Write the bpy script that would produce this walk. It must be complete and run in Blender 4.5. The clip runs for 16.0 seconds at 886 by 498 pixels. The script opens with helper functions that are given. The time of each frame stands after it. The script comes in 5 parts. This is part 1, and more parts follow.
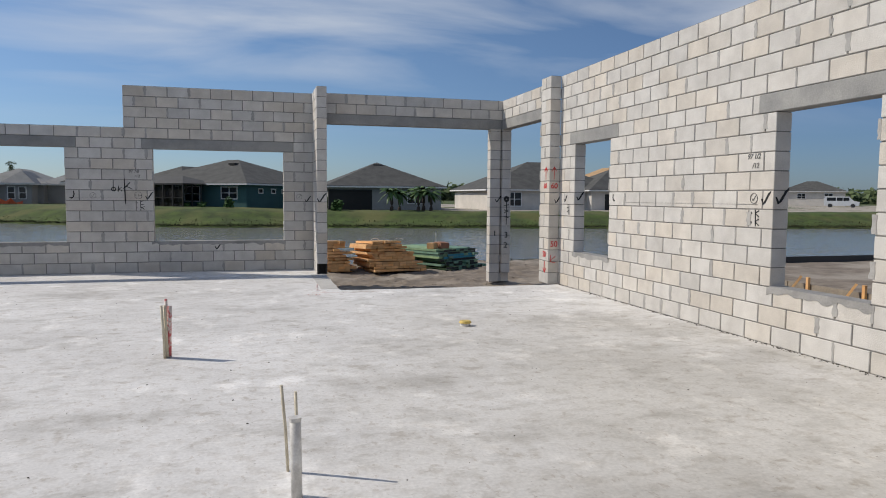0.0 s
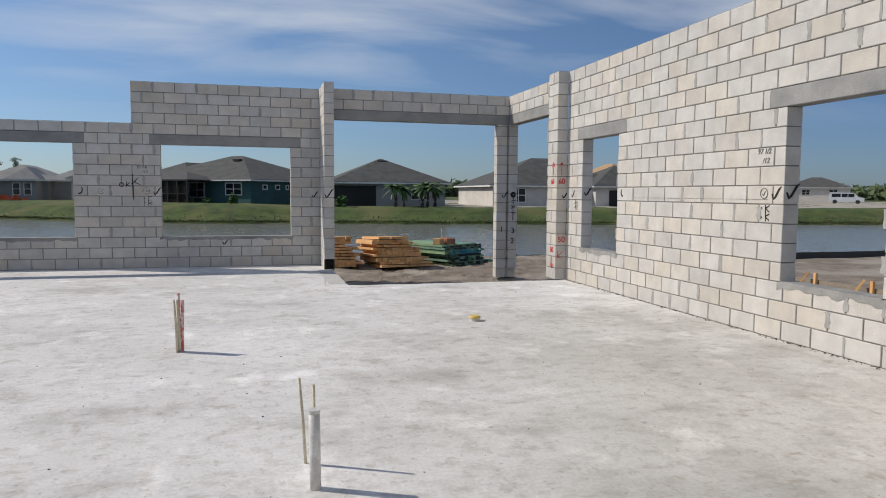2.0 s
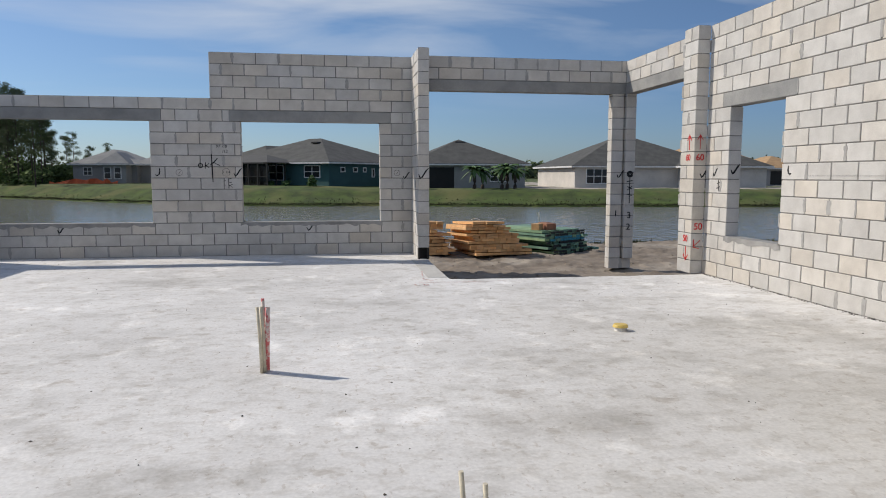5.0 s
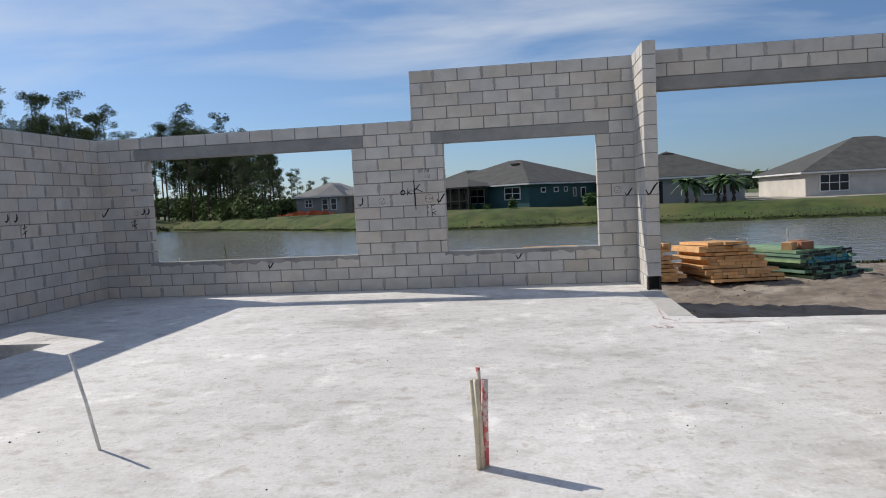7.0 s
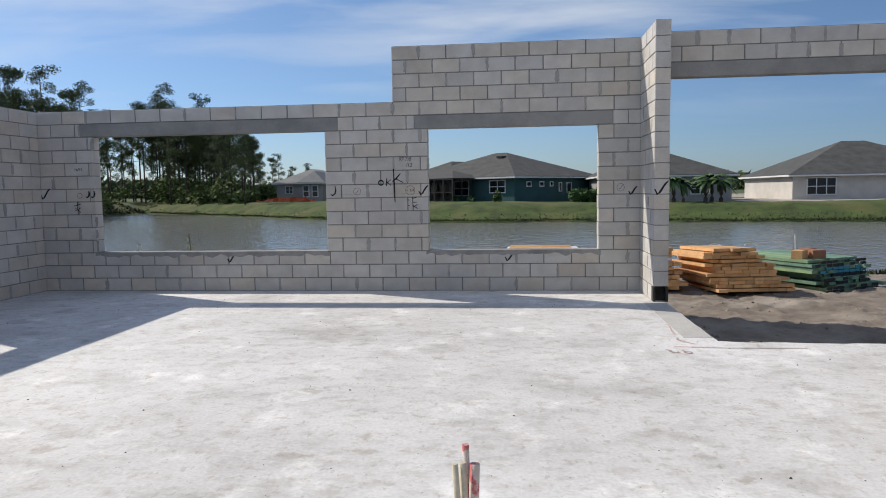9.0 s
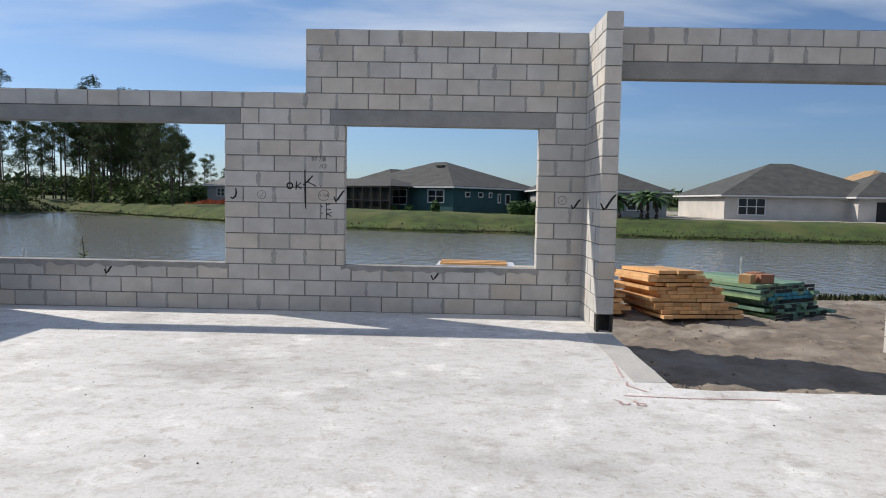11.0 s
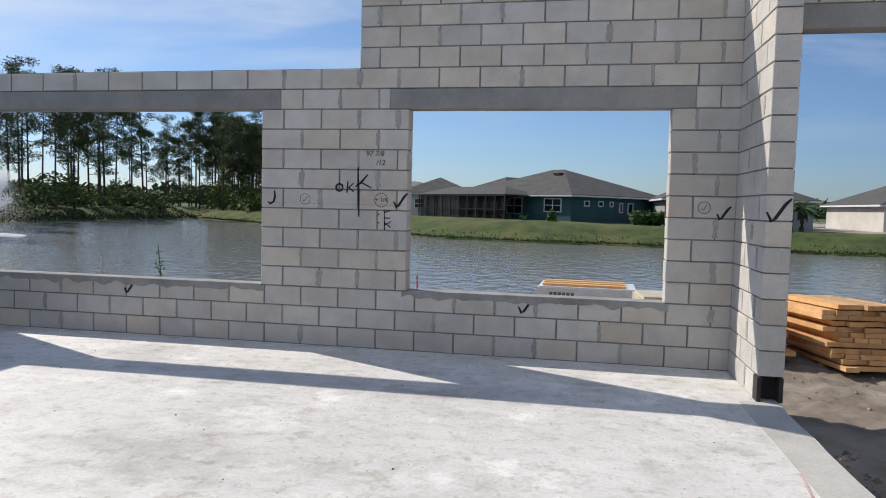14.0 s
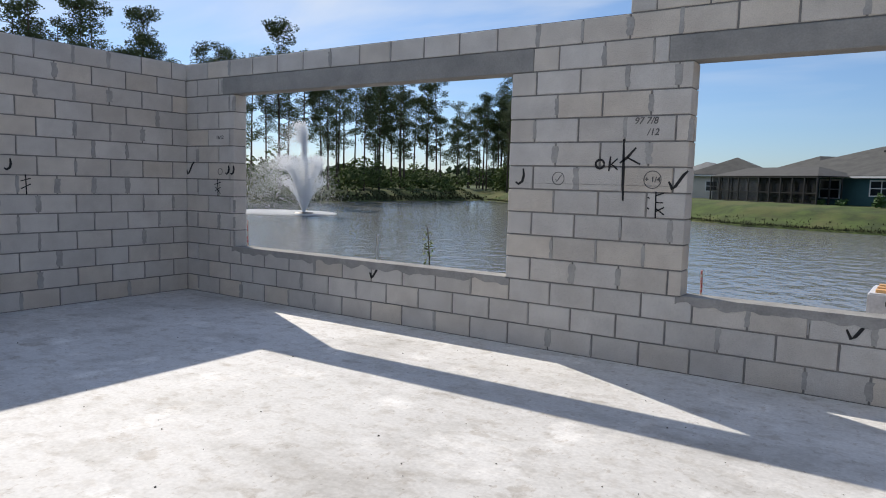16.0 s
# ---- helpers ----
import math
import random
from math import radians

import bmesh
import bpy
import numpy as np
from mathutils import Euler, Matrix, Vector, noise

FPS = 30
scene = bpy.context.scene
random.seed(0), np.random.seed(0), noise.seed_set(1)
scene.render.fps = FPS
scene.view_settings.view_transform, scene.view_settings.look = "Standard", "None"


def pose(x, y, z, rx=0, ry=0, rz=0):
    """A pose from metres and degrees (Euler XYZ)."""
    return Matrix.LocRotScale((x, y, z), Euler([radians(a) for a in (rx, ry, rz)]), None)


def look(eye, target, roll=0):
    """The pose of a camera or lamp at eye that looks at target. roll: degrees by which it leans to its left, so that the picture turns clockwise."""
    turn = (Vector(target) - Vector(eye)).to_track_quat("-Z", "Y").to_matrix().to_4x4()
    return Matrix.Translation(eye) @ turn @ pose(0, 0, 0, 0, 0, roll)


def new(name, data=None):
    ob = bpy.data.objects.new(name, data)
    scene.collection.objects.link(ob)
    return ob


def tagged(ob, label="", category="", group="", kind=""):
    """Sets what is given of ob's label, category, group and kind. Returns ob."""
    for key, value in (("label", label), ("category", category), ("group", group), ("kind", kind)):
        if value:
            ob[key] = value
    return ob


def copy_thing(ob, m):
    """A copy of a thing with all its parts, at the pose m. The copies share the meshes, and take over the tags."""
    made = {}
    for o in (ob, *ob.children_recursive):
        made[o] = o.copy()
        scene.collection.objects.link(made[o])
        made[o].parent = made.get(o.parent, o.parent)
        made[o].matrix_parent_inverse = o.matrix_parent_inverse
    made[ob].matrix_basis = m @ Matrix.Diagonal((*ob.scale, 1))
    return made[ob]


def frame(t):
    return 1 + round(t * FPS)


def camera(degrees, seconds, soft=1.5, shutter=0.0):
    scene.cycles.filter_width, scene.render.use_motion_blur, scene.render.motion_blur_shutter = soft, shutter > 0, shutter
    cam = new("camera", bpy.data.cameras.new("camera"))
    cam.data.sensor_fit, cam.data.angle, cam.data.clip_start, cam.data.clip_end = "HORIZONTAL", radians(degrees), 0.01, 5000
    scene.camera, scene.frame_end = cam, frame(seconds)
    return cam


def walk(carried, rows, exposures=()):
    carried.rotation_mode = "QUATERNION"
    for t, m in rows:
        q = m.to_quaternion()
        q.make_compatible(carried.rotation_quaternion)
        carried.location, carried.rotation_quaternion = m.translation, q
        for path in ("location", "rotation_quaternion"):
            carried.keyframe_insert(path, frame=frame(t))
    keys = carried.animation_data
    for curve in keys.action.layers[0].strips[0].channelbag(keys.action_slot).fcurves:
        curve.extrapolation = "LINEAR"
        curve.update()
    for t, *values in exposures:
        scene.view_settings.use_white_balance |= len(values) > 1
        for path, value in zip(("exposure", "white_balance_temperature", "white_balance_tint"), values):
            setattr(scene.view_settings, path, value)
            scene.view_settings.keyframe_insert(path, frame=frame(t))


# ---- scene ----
cam = camera(65.3, 16.0, soft=1.0)
PATH = [
    (0, (-0.074, -0.843, 1.528), (0.453, 1.08, 1.379), 0.4),
    (0.5, (-0.073, -0.845, 1.536), (0.461, 1.077, 1.392), 0.3),
    (1, (-0.075, -0.843, 1.529), (0.452, 1.081, 1.384), 0.4),
    (1.5, (-0.091, -0.846, 1.524), (0.429, 1.08, 1.376), 0.5),
    (2, (-0.151, -0.841, 1.515), (0.367, 1.084, 1.355), 0.4),
    (2.5, (-0.207, -0.769, 1.485), (0.267, 1.158, 1.238), -0.6),
    (3, (-0.212, -0.537, 1.485), (0.193, 1.411, 1.281), -0.9),
    (3.5, (-0.234, -0.229, 1.477), (0.054, 1.738, 1.257), 0.7),
    (3.7, (-0.259, -0.102, 1.468), (0.046, 1.865, 1.272), 0.7),
    (5.8, (-0.356, 1.446, 1.479), (-0.069, 3.414, 1.258), -0.7),
    (6, (-0.357, 1.607, 1.472), (-0.127, 3.584, 1.275), -0.3),
    (6.5, (-0.41, 1.972, 1.49), (-0.449, 3.96, 1.275), 0.8),
    (7, (-0.554, 2.329, 1.483), (-0.812, 4.307, 1.343), -2.8),
    (7.5, (-0.63, 2.615, 1.48), (-1.102, 4.55, 1.3), -2.4),
    (8, (-0.604, 2.947, 1.52), (-1.149, 4.862, 1.33), -1.1),
    (8.5, (-0.68, 3.285, 1.505), (-1.093, 5.234, 1.332), -1.1),
    (9, (-0.692, 3.549, 1.511), (-0.899, 5.531, 1.343), -0.9),
    (9.5, (-0.632, 3.927, 1.523), (-0.812, 5.916, 1.405), 1.0),
    (10, (-0.631, 4.248, 1.495), (-0.718, 6.24, 1.34), 1.3),
    (10.2, (-0.618, 4.371, 1.502), (-0.645, 6.367, 1.378), 1.1),
    (12.3, (-0.345, 5.881, 1.489), (-0.451, 7.87, 1.308), 0.9),
    (12.5, (-0.312, 6.062, 1.485), (-0.507, 8.044, 1.319), 2.45),
    (13, (-0.31, 6.393, 1.461), (-0.629, 8.358, 1.272), 1.55),
    (13.5, (-0.329, 6.736, 1.483), (-0.629, 8.709, 1.352), 1.05),
    (14, (-0.324, 7.13, 1.476), (-0.696, 9.091, 1.353), 1.35),
    (14.5, (-0.386, 7.456, 1.474), (-0.982, 9.357, 1.296), 1.6),
    (15, (-0.515, 7.781, 1.51), (-1.312, 9.611, 1.371), 0.15),
    (15.5, (-0.521, 8.177, 1.506), (-1.543, 9.889, 1.356), 0.0),
    (16, (-0.545, 8.373, 1.464), (-1.653, 10.027, 1.271), 1.5),
]
walk(cam, [(t, look(eye, target, roll)) for t, eye, target, roll in PATH], exposures=[(0.0, -0.11), (3.5, -0.07), (6.0, -0.01), (8.0, 0.07), (12.5, 0.18), (16.0, 0.22)])

# ---- light ----
SUN = Vector((-1.114, 0.552, 1.0)).normalized()
world = bpy.data.worlds.new("sky")
scene.world = world
world.use_nodes = True
wn, wl = world.node_tree.nodes, world.node_tree.links
wn.clear()


def wnode(kind, **values):
    n = wn.new(kind)
    for k, v in values.items():
        n.inputs[k].default_value = v
    return n


sky = wn.new("ShaderNodeTexSky")
sky.sky_type, sky.sun_disc = "NISHITA", False
sky.sun_elevation = math.asin(SUN.z)
sky.sun_rotation = math.atan2(SUN.x, SUN.y)
sky.air_density, sky.dust_density, sky.ozone_density = 1.0, 0.35, 4.0
coord = wn.new("ShaderNodeTexCoord")
# thin cirrus: noise over the direction laid onto a flat cloud deck
sep = wn.new("ShaderNodeSeparateXYZ")
wl.new(coord.outputs["Generated"], sep.inputs[0])
zup = wn.new("ShaderNodeMath"); zup.operation = "MAXIMUM"; zup.inputs[1].default_value = 0.0
wl.new(sep.outputs["Z"], zup.inputs[0])
zof = wn.new("ShaderNodeMath"); zof.operation = "ADD"; zof.inputs[1].default_value = 0.12
wl.new(zup.outputs[0], zof.inputs[0])
deck = wn.new("ShaderNodeVectorMath"); deck.operation = "DIVIDE"
wl.new(coord.outputs["Generated"], deck.inputs[0]); wl.new(zof.outputs[0], deck.inputs[1])
turn = wn.new("ShaderNodeMapping")
turn.inputs["Rotation"].default_value = (0, 0, radians(8))
turn.inputs["Scale"].default_value = (0.55, 1.0, 0.0)
turn.inputs["Location"].default_value = (0.35, 0.2, 0.0)
wl.new(deck.outputs[0], turn.inputs["Vector"])
cl1 = wnode("ShaderNodeTexNoise", Scale=1.3, Detail=7.0, Roughness=0.52, Distortion=0.35)
cl2 = wnode("ShaderNodeTexNoise", Scale=0.55, Detail=3.0)
wl.new(turn.outputs[0], cl1.inputs["Vector"]); wl.new(turn.outputs[0], cl2.inputs["Vector"])
mul = wn.new("ShaderNodeMath"); mul.operation = "MULTIPLY"
wl.new(cl1.outputs["Fac"], mul.inputs[0]); wl.new(cl2.outputs["Fac"], mul.inputs[1])
ramp = wn.new("ShaderNodeValToRGB")
ramp.color_ramp.elements[0].position, ramp.color_ramp.elements[1].position = 0.215, 0.40
ramp.color_ramp.elements[0].color, ramp.color_ramp.elements[1].color = (0, 0, 0, 1), (0.85, 0.85, 0.85, 1)
wl.new(mul.outputs[0], ramp.inputs[0])
fade = wn.new("ShaderNodeMapRange")
fade.inputs["From Min"].default_value, fade.inputs["From Max"].default_value = 0.08, 0.24
wl.new(sep.outputs["Z"], fade.inputs["Value"])
amt = wn.new("ShaderNodeMath"); amt.operation = "MULTIPLY"
wl.new(ramp.outputs[0], amt.inputs[0]); wl.new(fade.outputs[0], amt.inputs[1])
mix = wn.new("ShaderNodeMix"); mix.data_type = "RGBA"
mix.inputs[7].default_value = (8.2, 8.6, 9.2, 1)
low = wn.new("ShaderNodeMapRange")
low.inputs["From Min"].default_value, low.inputs["From Max"].default_value = 0.0, 0.35
wl.new(sep.outputs["Z"], low.inputs["Value"])
tone = wn.new("ShaderNodeMix"); tone.data_type = "RGBA"
tone.inputs[6].default_value, tone.inputs[7].default_value = (0.66, 0.80, 1.06, 1), (0.95, 0.98, 1.04, 1)
wl.new(low.outputs[0], tone.inputs[0])
toned = wn.new("ShaderNodeMix"); toned.data_type, toned.blend_type = "RGBA", "MULTIPLY"
toned.inputs[0].default_value = 1.0
# the sky deepens away from the sun
away = wn.new("ShaderNodeVectorMath"); away.operation = "DOT_PRODUCT"
away.inputs[1].default_value = SUN
wl.new(coord.outputs["Generated"], away.inputs[0])
deep = wn.new("ShaderNodeMapRange")
deep.inputs["From Min"].default_value, deep.inputs["From Max"].default_value = -0.55, 0.35
wl.new(away.outputs["Value"], deep.inputs["Value"])
hue = wn.new("ShaderNodeMix"); hue.data_type = "RGBA"
hue.inputs[6].default_value, hue.inputs[7].default_value = (0.54, 0.60, 0.72, 1), (1.10, 1.08, 1.05, 1)
wl.new(deep.outputs[0], hue.inputs[0])
shade = wn.new("ShaderNodeMix"); shade.data_type, shade.blend_type = "RGBA", "MULTIPLY"
shade.inputs[0].default_value = 1.0
wl.new(sky.outputs[0], shade.inputs[6]); wl.new(hue.outputs[2], shade.inputs[7])
wl.new(shade.outputs[2], toned.inputs[6]); wl.new(tone.outputs[2], toned.inputs[7])
wl.new(amt.outputs[0], mix.inputs[0]); wl.new(toned.outputs[2], mix.inputs[6])
bg = wnode("ShaderNodeBackground", Strength=0.086)
wl.new(mix.outputs[2], bg.inputs["Color"])
wl.new(bg.outputs[0], wn.new("ShaderNodeOutputWorld").inputs["Surface"])

sun = new("sun", bpy.data.lights.new("sun", "SUN"))
sun.data.energy, sun.data.angle, sun.data.color = 3.75, radians(0.53), (1.0, 0.925, 0.82)
sun.matrix_world = look(SUN * 60, (0, 0, 0))


# ---- materials ----
def material(name, base, second=None, scale=2.0, rough=0.85, bump=0.3, grain=60.0, metal=0.0, spread=0.0, tint=None, third=None, lo=0.35, hi=0.65):
    """Two-scale procedural surface in metres: broad patches between base and second, fine grain and relief; spread: change of value from piece to piece; tint: colour that some pieces lean to."""
    m = bpy.data.materials.new(name)
    m.use_nodes = True
    n, l = m.node_tree.nodes, m.node_tree.links
    b = n["Principled BSDF"]
    b.inputs["Roughness"].default_value, b.inputs["Metallic"].default_value = rough, metal
    geo = n.new("ShaderNodeNewGeometry")
    second = second or tuple(c * 0.78 for c in base)
    broad = n.new("ShaderNodeTexNoise")
    broad.inputs["Scale"].default_value, broad.inputs["Detail"].default_value, broad.inputs["Roughness"].default_value = scale, 6.0, 0.6
    l.new(geo.outputs["Position"], broad.inputs["Vector"])
    mr = n.new("ShaderNodeMapRange")
    mr.inputs["From Min"].default_value, mr.inputs["From Max"].default_value = lo, hi
    l.new(broad.outputs["Fac"], mr.inputs["Value"])

    def blend(fac, a, c, mode="MIX"):
        x = n.new("ShaderNodeMix"); x.data_type = "RGBA"; x.blend_type = mode
        for sock, val in ((x.inputs[0], fac), (x.inputs[6], a), (x.inputs[7], c)):
            if isinstance(val, (int, float)):
                sock.default_value = val
            elif isinstance(val, tuple):
                sock.default_value = (*val, 1)
            else:
                l.new(val, sock)
        return x.outputs[2]

    col = blend(mr.outputs[0], base, second)
    if third:
        far = n.new("ShaderNodeTexNoise")
        far.inputs["Scale"].default_value, far.inputs["Detail"].default_value = scale * 0.31, 5.0
        l.new(geo.outputs["Position"], far.inputs["Vector"])
        m2 = n.new("ShaderNodeMapRange")
        m2.inputs["From Min"].default_value, m2.inputs["From Max"].default_value = 0.48, 0.66
        l.new(far.outputs["Fac"], m2.inputs["Value"])
        col = blend(m2.outputs[0], col, third)
    fine = n.new("ShaderNodeTexNoise")
    fine.inputs["Scale"].default_value, fine.inputs["Detail"].default_value = grain, 3.0
    l.new(geo.outputs["Position"], fine.inputs["Vector"])
    fr = n.new("ShaderNodeMapRange")
    fr.inputs["To Min"].default_value, fr.inputs["To Max"].default_value = 0.8, 1.2
    l.new(fine.outputs["Fac"], fr.inputs["Value"])
    col = blend(1.0, col, fr.outputs[0], "MULTIPLY")
    if spread or tint:
        info = n.new("ShaderNodeObjectInfo")
        add = n.new("ShaderNodeMath"); add.operation = "ADD"
        l.new(info.outputs["Random"], add.inputs[0]); l.new(geo.outputs["Random Per Island"], add.inputs[1])
        fra = n.new("ShaderNodeMath"); fra.operation = "FRACT"
        l.new(add.outputs[0], fra.inputs[0])
        if tint:
            tr = n.new("ShaderNodeMapRange")
            tr.inputs["From Min"].default_value, tr.inputs["From Max"].default_value = 0.45, 1.0
            l.new(fra.outputs[0], tr.inputs["Value"])
            col = blend(tr.outputs[0], col, blend(1.0, col, tint, "MULTIPLY"))
        wob = n.new("ShaderNodeMath"); wob.operation = "MULTIPLY"; wob.inputs[1].default_value = 7.13
        l.new(fra.outputs[0], wob.inputs[0])
        f2 = n.new("ShaderNodeMath"); f2.operation = "FRACT"
        l.new(wob.outputs[0], f2.inputs[0])
        vr = n.new("ShaderNodeMapRange")
        vr.inputs["To Min"].default_value, vr.inputs["To Max"].default_value = 1 - spread, 1 + spread
        l.new(f2.outputs[0], vr.inputs["Value"])
        col = blend(1.0, col, vr.outputs[0], "MULTIPLY")
    l.new(col, b.inputs["Base Color"])
    if bump:
        bm_ = n.new("ShaderNodeBump")
        bm_.inputs["Strength"].default_value, bm_.inputs["Distance"].default_value = bump, 0.01
        l.new(fine.outputs["Fac"], bm_.inputs["Height"])
        l.new(bm_.outputs[0], b.inputs["Normal"])
    return m


M_BLOCK = material("concrete_block", (0.60, 0.58, 0.545), (0.50, 0.48, 0.45), 3.5, 0.95, 0.7, 110, spread=0.08, tint=(1.05, 0.995, 0.92))
M_MORTAR = material("mortar", (0.26, 0.25, 0.235), (0.17, 0.165, 0.155), 5, 0.95, 0.5, 80)
M_LINTEL = material("precast_concrete", (0.32, 0.315, 0.30), (0.22, 0.22, 0.215), 2.2, 0.9, 0.35, 70)
M_SILL = material("smeared_mortar", (0.36, 0.35, 0.335), (0.24, 0.235, 0.225), 4.0, 0.95, 0.5, 60)
M_SLAB = material("slab_concrete", (0.72, 0.708, 0.69), (0.62, 0.608, 0.59), 0.9, 0.74, 0.22, 38, third=(0.79, 0.78, 0.765))
n, l = M_SLAB.node_tree.nodes, M_SLAB.node_tree.links
bsdf = n["Principled BSDF"]
base_in = bsdf.inputs["Base Color"].links[0].from_socket
geo = n.new("ShaderNodeNewGeometry")
for sc, lo, hi, colr, det, squash in ((1.7, 0.52, 0.72, (0.74, 0.73, 0.71), 10.0, (1, 1.35, 1)), (5.2, 0.57, 0.70, (0.80, 0.78, 0.755), 9.0, (1, 1.2, 1)),
                                      (0.55, 0.54, 0.70, (0.72, 0.71, 0.695), 9.0, (1, 1.1, 1)), (1.5, 0.56, 0.66, (1.22, 1.22, 1.22), 9.0, (1.3, 1, 1)), (21.0, 0.66, 0.72, (0.66, 0.64, 0.62), 3.0, (1, 1, 1)),
                                      (7.5, 0.50, 0.62, (0.88, 0.865, 0.845), 12.0, (0.9, 1.15, 1)), (3.2, 0.60, 0.66, (0.80, 0.77, 0.735), 12.0, (1, 1.2, 1)), (11.0, 0.60, 0.65, (0.84, 0.81, 0.78), 6.0, (1.5, 0.8, 1))):
    mp = n.new("ShaderNodeMapping"); mp.inputs["Scale"].default_value = squash; mp.inputs["Location"].default_value = (sc * 3.1, sc, 0)
    tx = n.new("ShaderNodeTexNoise"); tx.inputs["Scale"].default_value, tx.inputs["Detail"].default_value, tx.inputs["Roughness"].default_value = sc, det, 0.62
    l.new(geo.outputs["Position"], mp.inputs["Vector"]); l.new(mp.outputs[0], tx.inputs["Vector"])
    mr = n.new("ShaderNodeMapRange"); mr.inputs["From Min"].default_value, mr.inputs["From Max"].default_value = lo, hi
    l.new(tx.outputs["Fac"], mr.inputs["Value"])
    mx = n.new("ShaderNodeMix"); mx.data_type, mx.blend_type = "RGBA", "MULTIPLY"
    mx.inputs[7].default_value = (*colr, 1)
    l.new(mr.outputs[0], mx.inputs[0]); l.new(base_in, mx.inputs[6])
    base_in = mx.outputs[2]
# a broad tan patch along the sunny wall, ragged-edged, darkened for the weaker sun glare
mp = n.new("ShaderNodeMapping"); mp.inputs["Location"].default_value = (-0.78, -0.32, 0); mp.inputs["Scale"].default_value = (0.24, 0.12, 1)
tx = n.new("ShaderNodeTexNoise"); tx.inputs["Scale"].default_value, tx.inputs["Detail"].default_value, tx.inputs["Roughness"].default_value = 0.8, 9.0, 0.65
l.new(geo.outputs["Position"], mp.inputs["Vector"]); l.new(geo.outputs["Position"], tx.inputs["Vector"])
dist = n.new("ShaderNodeVectorMath"); dist.operation = "LENGTH"; l.new(mp.outputs[0], dist.inputs[0])
edge_ = n.new("ShaderNodeMath"); edge_.operation = "ADD"; l.new(dist.outputs["Value"], edge_.inputs[0]); l.new(tx.outputs["Fac"], edge_.inputs[1])
mr = n.new("ShaderNodeMapRange"); mr.inputs["From Min"].default_value, mr.inputs["From Max"].default_value = 1.35, 0.75
l.new(edge_.outputs[0], mr.inputs["Value"])
mx = n.new("ShaderNodeMix"); mx.data_type, mx.blend_type = "RGBA", "MULTIPLY"
mx.inputs[7].default_value = (0.82, 0.80, 0.755, 1)
l.new(mr.outputs[0], mx.inputs[0]); l.new(base_in, mx.inputs[6])
l.new(mx.outputs[2], bsdf.inputs["Base Color"])
M_EDGE = material("slab_edge_concrete", (0.40, 0.385, 0.36), (0.3, 0.29, 0.27), 3, 0.9, 0.4, 50)
M_STRIP = material("strip_concrete", (0.56, 0.545, 0.51), (0.45, 0.435, 0.41), 2.2, 0.85, 0.3, 50)
M_DIRT = material("sandy_dirt", (0.27, 0.225, 0.18), (0.16, 0.13, 0.10), 2.2, 1.0, 1.0, 14, third=(0.34, 0.30, 0.25))
M_SMEAR = material("mortar_smear", (0.40, 0.39, 0.37), (0.31, 0.30, 0.285), 6, 0.95, 0.5, 60)
M_BLACK = material("black_paint", (0.012, 0.012, 0.013), None, 20, 0.7, 0.1, 60)
M_RED = material("red_paint", (0.62, 0.03, 0.03), None, 20, 0.7, 0.1, 60)
M_PENCIL = material("grey_pencil", (0.16, 0.155, 0.15), None, 20, 0.9, 0.0, 60)
M_PVC = material("white_pvc", (0.72, 0.71, 0.68), (0.52, 0.50, 0.47), 14, 0.45, 0.1, 90)
M_PINK = material("red_marked_tape", (0.55, 0.12, 0.12), (0.66, 0.56, 0.50), 16, 0.6, 0.2, 60, lo=0.46, hi=0.54)
M_CREAM = material("cream_conduit", (0.66, 0.60, 0.46), (0.5, 0.44, 0.33), 12, 0.5, 0.1, 70)
M_YELLOW = material("yellow_plastic", (0.72, 0.52, 0.12), (0.55, 0.40, 0.12), 20, 0.5, 0.1, 70)
M_BLACKP = material("black_plastic_sheet", (0.03, 0.03, 0.032), None, 8, 0.4, 0.5, 30)
M_RECESS_SHADE = material("recess_shade", (0.05, 0.047, 0.043), None, 8, 1.0, 0.2, 30)


# ---- mesh helpers ----
def box_into(bm, x0, y0, z0, x1, y1, z1, m=None):
    vs = [bm.verts.new(((x0, x1)[i & 1], (y0, y1)[i >> 1 & 1], (z0, z1)[i >> 2])) for i in range(8)]
    for f in ((0, 2, 3, 1), (4, 5, 7, 6), (0, 1, 5, 4), (2, 6, 7, 3), (0, 4, 6, 2), (1, 3, 7, 5)):
        bm.faces.new([vs[i] for i in f])
    if m is not None:
        bmesh.ops.transform(bm, matrix=m, verts=vs)
    return vs


def tube_into(bm, points, radius, sides=12, cap=True, taper=None):
    """A round tube through the points."""
    pts = [Vector(p) for p in points]
    rings = []
    for i, p in enumerate(pts):
        d = (pts[min(i + 1, len(pts) - 1)] - pts[max(i - 1, 0)]).normalized()
        q = d.to_track_quat("Z", "Y")
        r = radius if taper is None else radius + (taper - radius) * i / (len(pts) - 1)
        rings.append([bm.verts.new(p + q @ Vector((r * math.cos(a), r * math.sin(a), 0))) for a in (2 * math.pi * k / sides for k in range(sides))])
    for a, b in zip(rings, rings[1:]):
        for k in range(sides):
            bm.faces.new((a[k], a[(k + 1) % sides], b[(k + 1) % sides], b[k]))
    if cap:
        bm.faces.new(rings[0][::-1]); bm.faces.new(rings[-1])


def mesh_of(name, bm, mat):
    me = bpy.data.meshes.new(name)
    bm.normal_update()
    bm.to_mesh(me); bm.free()
    me.materials.append(mat)
    return me


